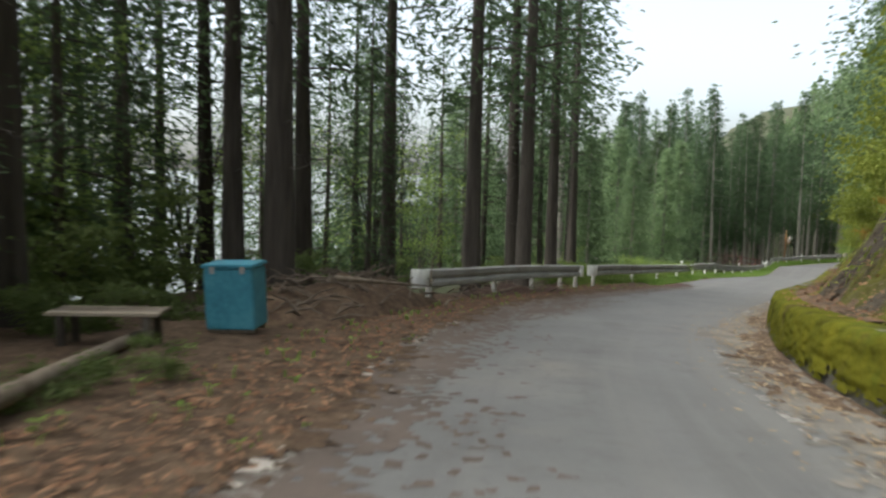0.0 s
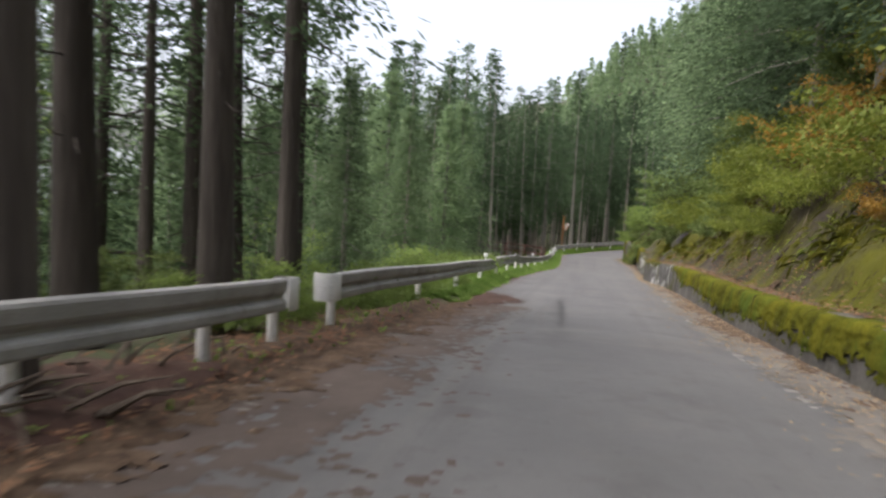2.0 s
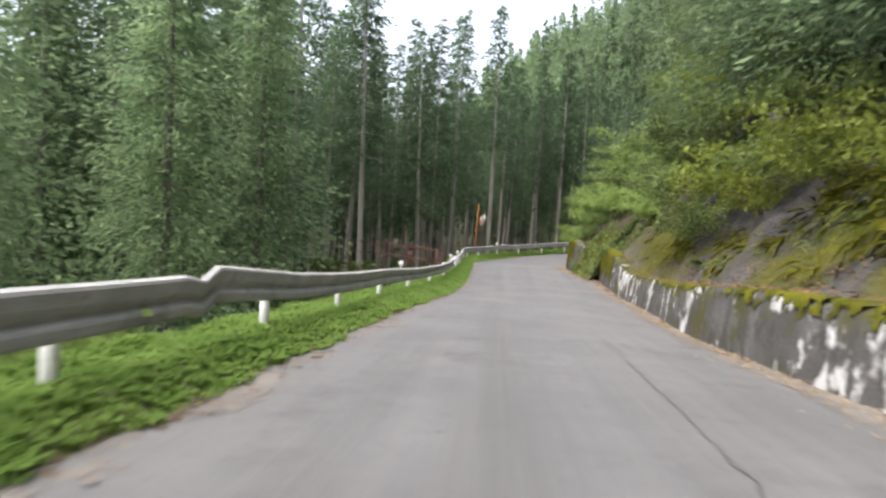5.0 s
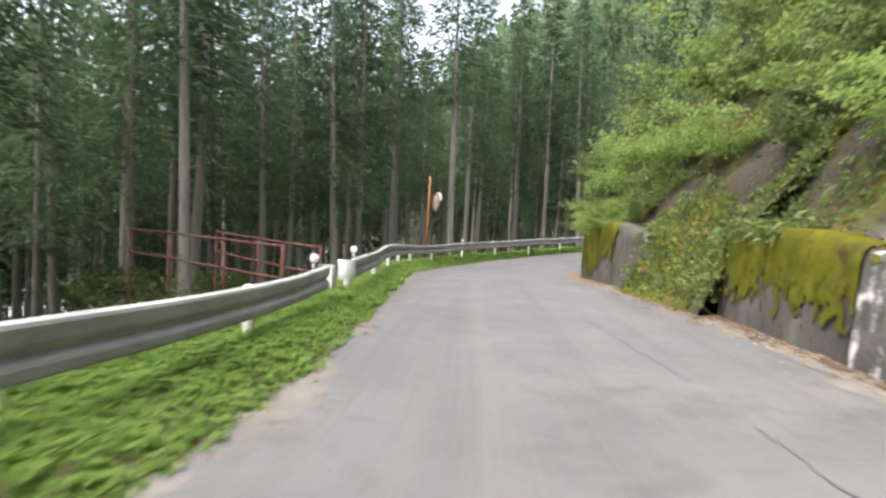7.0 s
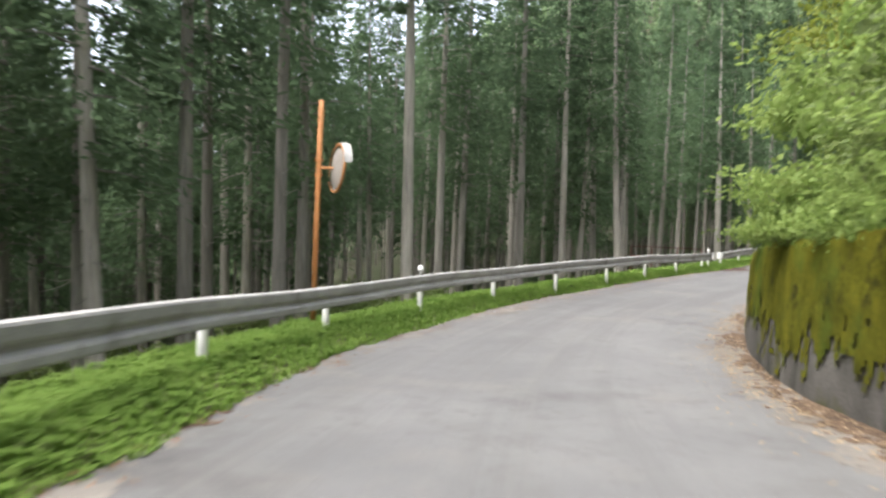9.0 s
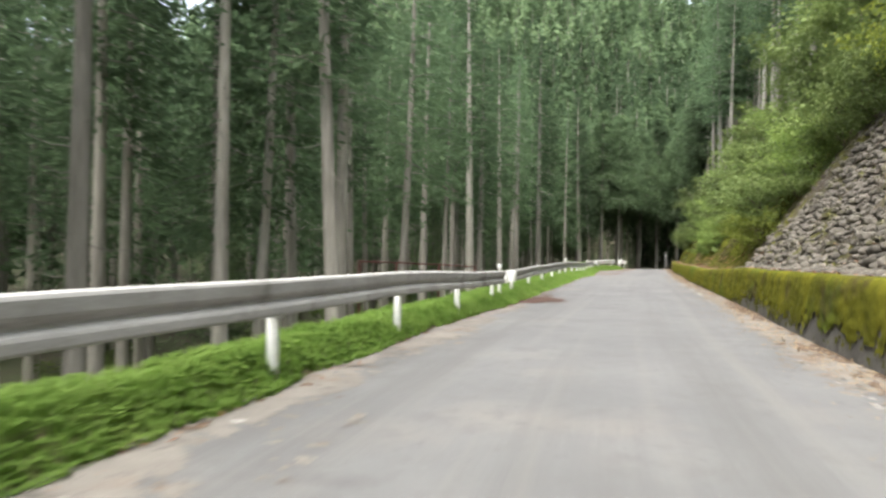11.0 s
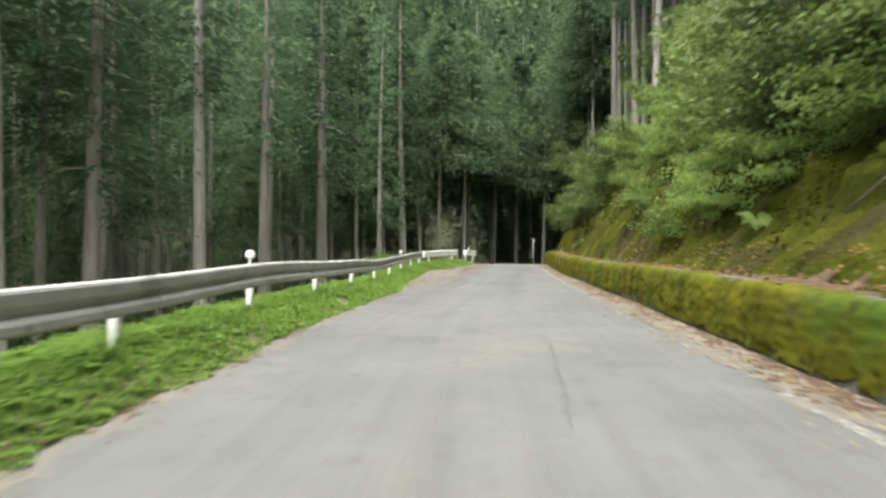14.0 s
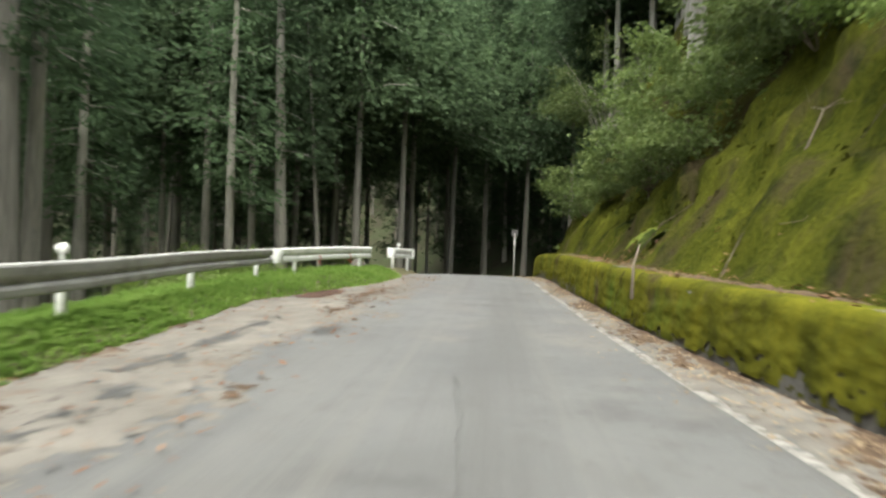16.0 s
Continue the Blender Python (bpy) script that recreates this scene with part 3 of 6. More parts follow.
for k, (s0, s1, mid, w, mat) in enumerate([(28.5, 34.2, 2.4, 1.75, MUD), (25.5, 31.0, 2.45, 0.8, MUD), (120.0, 123.5, 2.55, 1.4, MUD), (121.0, 126.0, 2.4, 0.45, DIRT), (156.5, 160.5, 3.4, 0.4, DIRT), (157.5, 161.2, 2.85, 0.35, TAR), (160.2, 162.8, 3.2, 0.35, TAR), (159.6, 161.4, 1.95, 0.18, DIRT), (161.8, 166.0, 3.15, 0.28, TAR),
                                           (163.2, 165.6, 2.1, 0.22, TAR), (165.4, 169.6, 2.6, 0.35, DIRT), (167.5, 173.5, 2.6, 0.6, DIRT), (168.5, 171.5, 3.6, 0.5, MUD), (100.5, 104.5, 1.9, 0.30, GRIT), (103.2, 107.0, 1.55, 0.22, GRIT), (107.5, 112.0, 2.2, 0.3, GRIT), (103.2, 105.0, -1.7, 0.20, GRIT), (101.5, 103.2, -2.0, 0.2, GRIT), (81.5, 86.0, -2.3, 0.35, GRIT), (77.0, 79.5, -2.6, 0.2, GRIT)]):
    scatter_patch("mud_patch", s0, s1, lambda s, m=mid, q=w: m - 1.3 * q, lambda s, m=mid, q=w: m + 1.3 * q, blot(s0, s1, mid, w, 60 + 3 * k, *{MUD: (0.62, 0.25, 0.2), TAR: (0.1, 0.6, 0.7), DIRT: (0.0, 0.7, 0.9), GRIT: (-0.1, 0.6, 0.7)}[mat]), mat,
                  {MUD: "red-brown mud washed onto the asphalt", TAR: "dark damp stain on sandy asphalt", DIRT: "smear of brown needles on the asphalt", GRIT: "smear of pale sand on the asphalt"}[mat], "mud patch", cell=0.04, lift=0.007 if mat is GRIT else 0.009, heap=0.004 if mat is MUD else 0.0, grain=0.3 if mat is MUD else 1.0)
scatter_patch("lay_by_grit", 155, 177, lambda s: 1.3, lambda s: float(left_edge(s)) + 0.25,
              lambda s, d, f: -0.25 + (d - 2.2 + 0.6 * float(smooth(s, 158, 168))) * 0.9 + 0.7 * n2(s * 0.4, d * 0.7, 143) + 0.5 * n2(s * 1.6, d * 3, 145) + 0.35 * n2(s * 6, d * 8, 146), GRIT,
              "sandy grit and dry leaves on the edge of a lay-by", "grit", cell=0.06, lift=0.004, heap=0.0)


def crack(pts, width, seed):
    """A crack in the asphalt: a jagged thin dark line."""
    rng = random.Random(seed)
    ss = np.linspace(pts[0][0], pts[-1][0], int(abs(pts[-1][0] - pts[0][0]) / 0.12) + 2)
    verts, faces = [], []
    for s in ss:
        d = float(np.interp(s, [p[0] for p in pts], [p[1] for p in pts])) + rng.uniform(-0.035, 0.035)
        w = width * rng.uniform(0.25, 1.0)
        for e in (-w, w):
            verts.append(at(float(s), d + e, road_h(float(s), d) + 0.006))
    for i in range(len(ss) - 1):
        faces.append((2 * i, 2 * i + 2, 2 * i + 3, 2 * i + 1))
    tagged(new("road_crack", mesh_of("road_crack", verts, faces, [TAR])), "dark jagged crack in the asphalt", "road crack", kind="structure")


crack([(26.4, -0.16), (28, -0.08), (30, 0.0), (32, 0.05), (34.2, 0.1)], 0.02, 1)
crack_rng = random.Random(77)
for k in range(30):
    a = 26.4 + 0.23 * k + crack_rng.uniform(-0.2, 0.2)
    mid = float(np.interp(a, [26.4, 30, 34], [-0.16, 0.0, 0.1]))
    side = crack_rng.choice((-1, 1)) * crack_rng.uniform(0.05, 0.15)
    crack([(a, mid), (a + crack_rng.uniform(0.12, 0.3), mid + side), (a + crack_rng.uniform(0.4, 0.7), mid + side * crack_rng.uniform(-0.3, 0.9))], 0.02, 80 + k)
for k in range(5):
    a = 118.2 + 0.14 * k
    crack([(a, -0.42 + 0.06 * k), (a + 0.25, -0.22 + 0.03 * k), (a + 0.5, -0.30 - 0.05 * k)], 0.018, 120 + k)
crack([(35, -1.1), (38, -1.2), (40.5, -1.28)], 0.012, 4)
crack([(41.5, -1.3), (46, -1.55), (49, -1.62)], 0.016, 24)
crack([(50, -1.66), (54, -1.75), (58.5, -1.8)], 0.010, 25)
crack([(60, -1.83), (62, -1.85), (66, -1.93)], 0.012, 26)
crack([(67.6, -1.95), (70.5, -1.8), (72.4, -1.7)], 0.014, 14)
crack([(73.0, -1.68), (75.5, -1.5)], 0.010, 15)
crack([(137, -0.6), (140.7, -0.78), (142, -0.7)], 0.008, 5)
crack([(143.5, -0.6), (145, -0.5), (148.4, -0.32)], 0.012, 27)
crack([(150.5, -0.2), (153, -0.1), (155.0, 0.0)], 0.008, 28)
crack([(157.5, 0.1), (160, 0.2), (161.5, 0.3)], 0.008, 29)


# ---- the roadside on the left: verge of soil under the grass ----
def verge_row(k):
    def row(s):
        l = float(left_edge(s))
        out = max(float(rail_d(s)) if s > 12 else 2.6, l + 0.4) + 0.9 + 5.5 * (1 - float(smooth(s, 11, 18)))
        d = l - 0.05 + (out - l + 0.05) * k
        rise = 0.09 * math.sin(min(1.0, k * 1.6) * math.pi) + (0.10 * k if s > 26 else 0.03 * k)
        return d, road_h(s, min(d, l)) + rise + float(verge_h(s)) * 0.8 * smooth(k, 0.0, 0.6) - 0.02 - (0.35 * smooth(k, 0.86, 1.0)) + 0.03 * noise.noise((s * 1.1, d * 1.4, 4))
    return row


strip("verge_litter", S_MIN, 29.0, 0.5, [verge_row(k / 8) for k in range(9)], [DIRT], "verge of brown cedar litter and soil", "verge")
strip("verge_grass", 29.0, S_MAX - 0.5, 0.5, [verge_row(k / 8) for k in range(9)], [VERGE], "soil verge under the guardrail, overgrown with grass", "verge")


# ---- the retaining wall on the right ----
def build_wall(name, s0, s1, mat, label, seed):
    ss = np.arange(s0, s1 + 1e-6, 0.5)
    verts, faces = [], []
    prof = ((0.0, -0.25), (0.02, 0.12), (0.05, 0.5), (0.09, 0.86), (0.13, 0.97), (0.22, 1.0), (0.45, 1.0), (0.45, 0.2))
    for s in ss:
        f, hgt = float(wall_face(s)), float(wall_height(s))
        for j, (back, up) in enumerate(prof):
            bulge = 0.035 * noise.noise((s * 0.9, up * 2.2, seed)) + 0.018 * noise.noise((s * 3.1, up * 6, seed + 3))
            top = 0.05 * noise.noise((s * 0.7, 1.5, seed)) if up > 0.9 else 0
            verts.append(at(float(s), f - back + (bulge if j < 6 else 0), hgt * up + top))
    n = len(prof)
    for i in range(len(ss) - 1):
        for k in range(n - 1):
            a = i * n + k
            faces.append((a, a + 1, a + n + 1, a + n))
    faces.append(tuple(range(n)))
    faces.append(tuple(range((len(ss) - 1) * n + n - 1, (len(ss) - 1) * n - 1, -1)))
    tagged(new(name, mesh_of(name, verts, faces, [mat], True)), label, "retaining wall", kind="structure")


build_wall("wall_moss_south", S_MIN, 40.5, DAMPWALL, "low concrete retaining wall covered in bright olive moss", 1)
build_wall("wall_lime", 40.5, 69.0, LIMEWALL, "low dark concrete retaining wall with white lime streaks", 2)
build_wall("wall_tall", 69.0, 74.0, TALLWALL, "tall mossy concrete retaining wall", 3)
build_wall("wall_bend", 78.2, 104.0, TALLWALL, "tall concrete wall at the bend, its top covered in moss", 4)
build_wall("wall_moss_north", 104.0, S_MAX - 1, DAMPWALL, "low concrete retaining wall covered in olive moss", 5)


def moss_mat(name, s0, s1, low, seed, label, mat=None, thick=0.012, open_=0.0):
    """Moss hanging over the face of a wall from its top, with a ragged lower edge. low: share of the wall left bare."""
    ss, vv = np.arange(s0, s1 + 0.01, 0.06), np.r_[np.arange(0.03, 1.0, 0.042), 1.0, 1.08, 1.2]
    face, hgt = np.array([float(wall_face(s)) for s in ss]), np.array([float(wall_height(s)) for s in ss])
    def value(s, v):
        return (min(v, 1.0) - low(s)) * 1.9 + 0.55 * n2(s * 0.22, 0.4, seed) + 0.4 * n2(s * 0.8, v * 1.4, seed + 1) + 0.5 * n2(s * 3.0, v * 4.5, seed + 2) + 0.7 * n2(s * 8, v * 9, seed + 3) + 0.9 * n2(s * 15, v * 16, seed + 4) - open_
    def place(s, v, val):
        up = np.minimum(v, 1.0)
        back = np.interp(up, (-0.25, 0.12, 0.5, 0.86, 0.97, 1.0), (0.0, 0.02, 0.05, 0.09, 0.13, 0.20)) + np.maximum(0, v - 1.0) * 1.3
        lump = np.array([0.012 + 0.016 * n2(a * 1.3, b * 4, seed + 5) + 0.016 * n2(a * 5, b * 9, seed + 6) for a, b in zip(s, v)])
        out = 0.016 + thick * np.clip(val, -0.3, 1.0) + lump
        return s, np.interp(s, ss, face) - back + np.where(v <= 1.0, out, 0), np.interp(s, ss, hgt) * up + np.where(v >= 0.95, 0.012 + 0.35 * lump, 0)
    return ragged(name, ss, vv, value, place, mat or MOSS, label, "moss")


moss_mat("wall_moss", -20, 20, lambda s: 0.05, 201, "bright olive moss hanging over the concrete wall")
moss_mat("wall_moss", 20, 45, lambda s: 0.34 + 0.75 * float(smooth(s, 37.5, 43)), 211, "bright olive moss hanging over the concrete wall")
moss_mat("wall_moss", 46, 69, lambda s: 0.97, 221, "small patches of moss on the streaked wall")
moss_mat("wall_moss", 69, 73.9, lambda s: 0.35, 231, "yellow-green moss hanging on the tall wall")
moss_mat("wall_moss", 78.4, 104, lambda s: 0.36 + 0.9 * float(smooth(s, 81.5, 80.2)), 241, "olive moss hanging over the upper part of the tall wall")
moss_mat("wall_moss", 104, S_MAX - 1.5, lambda s: 0.26 - 0.24 * float(smooth(s, 116, 128)), 251, "olive-yellow moss hanging over the concrete wall")


def build_buttress():
    """The sloping end of the wall at the bend."""
    verts = [at(s, float(wall_face(78.3)) + d, h) for s, d, h in ((76.9, -0.42, -0.2), (78.35, 0.06, -0.2), (78.35, 0.0, 1.05), (78.1, -0.05, 1.0), (77.0, -0.40, 0.28), (76.9, -1.0, -0.2), (78.35, -0.7, -0.2), (78.35, -0.7, 1.05), (78.1, -0.75, 1.0), (77.0, -1.0, 0.28))]
    faces = [(0, 1, 2, 3, 4), (9, 8, 7, 6, 5), (0, 4, 9, 5), (4, 3, 8, 9), (3, 2, 7, 8), (1, 6, 7, 2)]
    tagged(new("wall_buttress", mesh_of("wall_buttress", verts, faces, [TALLWALL])), "sloping grey concrete end of the wall at the bend", "retaining wall", kind="structure")


build_buttress()
for h in (0.62, 1.22):
    ss = np.arange(78.5, 100.5, 0.5)
    v, f = tube([at(float(s), float(wall_face(s)) - 0.045 - 0.02 * h, h + 0.02 * n2(float(s), h, 4)) for s in ss], [0.006] * len(ss), 5)
    tagged(new("wall_joint", mesh_of("wall_joint", v, f, [TAR])), "dark horizontal casting joint in the tall concrete wall", "joint", kind="structure")


def build_bank(name, s0, s1, mat, label, seed, bump=0.35):
    ks = [0, 0.2, 0.4, 0.6] + [0.8 + 0.22 * q for q in range(25)] + [6.6, 7.2, 8, 9, 10, 11.5, 13, 15.5]
    def row(k):
        def one(s):
            d = float(wall_face(s)) - 0.30 - k
            h = float(wall_height(s)) - 0.06 + bank_rise(s, k)
            p = at(s, d, h)
            rough = bump * min(1.0, k / 1.5) * (noise.noise((p.x * 0.5, p.y * 0.5, p.z * 0.6 + seed)) + 0.5 * noise.noise((p.x * 1.3, p.y * 1.3, p.z * 1.5)) + 0.38 * noise.noise((p.x * 2.6, p.y * 2.6, p.z * 2.8)) + 0.2 * noise.noise((p.x * 5.5, p.y * 5.5, p.z * 5.7)))
            return d + rough * 0.9, h + rough * 0.4 + 0.05 * noise.noise((s * 1.4, k * 2, seed))
        return one
    strip(name, s0, s1, 0.25, [row(k) for k in reversed(ks)], [mat], label, "bank")


build_bank("bank_earth", S_MIN, 46, EARTHBANK, "steep bank of brown earth with patches of moss", 1)
build_bank("bank_rock", 46, 70.75, ROCKBANK, "steep grey rock bank with hanging yellow moss", 2, 0.5)
build_bank("bank_bend", 69.5, 108, EARTHBANK, "steep earth bank above the wall at the bend", 3)
build_bank("bank_rubble", 108, 128, EARTHBANK, "steep bank of loose soil under rubble stones", 4, 0.2)
build_bank("bank_moss", 128, S_MAX - 1, MOSSBANK, "steep bank thickly covered in olive moss", 5, 0.45)


def gap_row(back, up):
    def one(s):
        return float(wall_face(s)) - back + 0.12 * noise.noise((s * 1.1, back * 2, 7)), (float(wall_height(s)) + 0.35) * up + 0.08 * noise.noise((s * 1.3, up * 3, 2))
    return one


strip("bank_gap", 73.6, 78.6, 0.3, [gap_row(q, u) for q, u in ((1.6, 1.6), (1.0, 1.25), (0.6, 1.0), (0.3, 0.8), (0.05, 0.5), (-0.25, 0.2), (-0.5, -0.1))], [EARTHBANK], "overgrown earth slope between two walls", "bank")


# ---- guardrails ----
RAIL_PROFILE = [(0.0, 0.0), (0.045, 0.012), (0.054, 0.03), (0.056, 0.088), (0.048, 0.112), (0.012, 0.146), (0.010, 0.168), (0.042, 0.200), (0.052, 0.222), (0.060, 0.312), (0.050, 0.336), (0.0, 0.352)]
RAIL_LOW = 0.37


def dent(s):
    """The knocked rail: the panel before the joint sags, the next starts high."""
    z = 0.0
    if 43.5 < s < 46.2:
        z = 0.05 * (s - 43.5) / 2.7
    elif 46.2 <= s < 46.6:
        z = 0.05 - 0.10 * (s - 46.2) / 0.4
    elif 46.6 <= s < 49.5:
        z = 0.13 * (1 - (s - 46.6) / 2.9)
    return z + float(rail_lift(s)) + 0.012 * math.sin(s * 0.8) + 0.010 * math.sin(s * 0.31 + 1)


def rail_mesh(s0, s1, mat=None):
    ss = np.linspace(s0, s1, max(2, int(round((s1 - s0) / 0.33)) + 1))
    verts, faces = [], []
    n = len(RAIL_PROFILE)
    for side in (0, 1):
        for s in ss:
            for out, up in RAIL_PROFILE:
                thick = 0.005 * side
                lean = 0.10 * max(0.0, 1 - abs(s - 46.5) / 1.2) * (0.35 - up)
                verts.append(at(float(s), float(rail_d(s)) - 0.06 - out + thick + lean, RAIL_LOW + up + float(verge_h(s)) * 0.9 + dent(s)))
    half = len(ss) * n
    for i in range(len(ss) - 1):
        for k in range(n - 1):
            a = i * n + k
            faces.append((a, a + n, a + n + 1, a + 1))
            b = half + a
            faces.append((b, b + 1, b + n + 1, b + n))
        for k in (0, n - 1):
            a, b = i * n + k, half + i * n + k
            faces.append((a, b, b + n, a + n) if k == 0 else (a, a + n, b + n, b))
    return mesh_of("beam", verts, faces, [mat or GALV])


def end_sleeve(s, sgn):
    """The rounded end piece of a rail: a flat plate that bends back round the post."""
    verts, faces = [], []
    turn = [(0.0, -0.13), (0.18, -0.145), (0.30, -0.12), (0.36, -0.05), (0.36, 0.04), (0.30, 0.10), (0.2, 0.11)]
    lows = (0.0, 0.02, 0.33, 0.35)
    for a, b in turn:
        for up in lows:
            bulge = 0.012 if 0 < lows.index(up) < 3 else 0
            verts.append(at(s + sgn * a, float(rail_d(s)) + b - bulge * (1 if b < 0 else -1), RAIL_LOW + up + float(verge_h(s)) * 0.9 + dent(s)))
    m = len(lows)
    for i in range(len(turn) - 1):
        for k in range(m - 1):
            a = i * m + k
            faces.append((a, a + m, a + m + 1, a + 1))
    me = mesh_of("end_sleeve", verts, faces, [WHITE], True)
    return me


def post_mesh():
    v, f = tube([(0, 0, -0.45), (0, 0, 0.3), (0, 0, 0.62), (0, 0, 0.64)], [0.057, 0.057, 0.057, 0.03], 14)
    return mesh_of("post", v, f, [WHITE], True)


def bracket_mesh():
    v, f = block(0.10, 0.09, 0.16, (0, -0.05, 0.53), 0.01)
    return mesh_of("bracket", v, f, [GALV])


POST, BRACKET = post_mesh(), bracket_mesh()


def build_rail(s0, s1, posts, caps, label, mat=None):
    rail = thing("guardrail", label, "guardrail", group="guardrails along the road")
    cuts = [s0]
    first = posts[0] + 2.0
    while first < s1 - 1.5:
        if first - s0 > 1.5:
            cuts.append(first)
        first += 4.0
    cuts.append(s1)
    for a, b in zip(cuts, cuts[1:]):
        part("beam", rail_mesh(a, b + (0.06 if b < s1 else 0), mat), rail)
    for s in posts:
        base = at(s, float(rail_d(s)) + 0.03, float(verge_h(s)) * 0.9)
        m = Matrix.Translation(base) @ pose(0, 0, 0, random.uniform(-1.5, 1.5), random.uniform(-1.5, 1.5), yaw_at(s))
        p = part("post", POST, rail, m=m)
        part("bracket", BRACKET, p)
    for s, sgn in caps:
        part("end_sleeve", end_sleeve(s, sgn), rail, "white rounded end piece")
    return rail


def steps(a, b, step=4.0):
    return [a + step * k for k in range(int((b - a) / step + 0.01) + 1)]


build_rail(12.9, 22.0, [13.2, 16.4, 18.6, 20.6, 22.0], [(12.9, -1), (22.0, 1)], "weathered steel guardrail on white posts above a leaf-strewn verge")
build_rail(23.6, 71.6, [23.7] + steps(28.4, 71.0), [(23.6, -1), (71.6, 1)], "weathered steel guardrail with one knocked and kinked joint")
build_rail(73.4, 120.6, [73.5, 77.2, 81.1, 85.0, 88.7, 92.3, 96.0, 99.7, 103.4, 107.2, 111.2, 115.1, 119.2, 120.4], [(73.4, -1), (120.6, 1)], "weathered steel guardrail sweeping round the bend")
build_rail(122.7, 171.6, [122.8, 126.6, 130.6, 134.7] + steps(138.7, 171.0), [(122.7, -1)], "weathered steel guardrail on white posts in bright grass")
build_rail(172.1, 177.6, [173.0, 177.0], [(172.1, -1)], "short white guardrail with red marks, angled across a lay-by", WHITE)
build_rail(180.2, 182.2, [180.4, 182.0], [(180.2, -1), (182.2, 1)], "short white-painted end of a guardrail", WHITE)

# red marks on the short rail
for s in (174.0, 175.9):
    for k in range(3):
        v, f = block(0.16, 0.012, 0.035, (0, 0, 0), 0.004)
        ob = new("warning_mark", mesh_of("warning_mark", v, f, [RED]))
        ob.matrix_world = Matrix.Translation(at(s + 0.05 * (k % 2), float(rail_d(s)) - 0.155, RAIL_LOW + 0.08 + 0.09 * k + dent(s))) @ pose(0, 0, 0, 0, 25 * (-1) ** k, yaw_at(s) - 9)
        tagged(ob, "small red bar painted on the steel rail", "warning mark", "red marks on the rail")


def build_delineator(s, d=None, h=0.68, tall=0.19, size=0.066):
    """A round reflector on a stalk that stands on a guardrail post."""
    d = float(rail_d(s)) + 0.03 if d is None else d
    ob = thing("road_reflector", "round white road reflector on a short stalk above the guardrail", "reflector",
               Matrix.Translation(at(s, d, h + float(verge_h(s)) * 0.9 - 0.06 + dent(s))) @ pose(0, 0, 0, 0, 0, yaw_at(s)), "reflectors on the guardrail posts")
    v, f = tube([(0, 0, 0), (0, 0, 0.02), (0, 0, 0.06)], [0.062, 0.062, 0.03], 12)
    part("cap", mesh_of("cap", v, f, [WHITE], True), ob)
    v, f = tube([(0, 0, 0.05), (0, 0, tall)], [0.024, 0.024], 10)
    part("stalk", mesh_of("stalk", v, f, [WHITE], True), ob)
    v, f = tube([(-0.03, 0, tall + 0.04), (-0.024, 0, tall + 0.04), (0.024, 0, tall + 0.04), (0.03, 0, tall + 0.04)], [size * 0.9, size, size, size * 0.9], 20)
    part("reflector_head", mesh_of("reflector_head", v, f, [WHITE], True), ob, "round white reflector head")
    return ob


for s in (37.5, 59.3, 71.2, 74.2, 96.0, 120.4, 142.7, 162.7, 181.0):
    build_delineator(s)


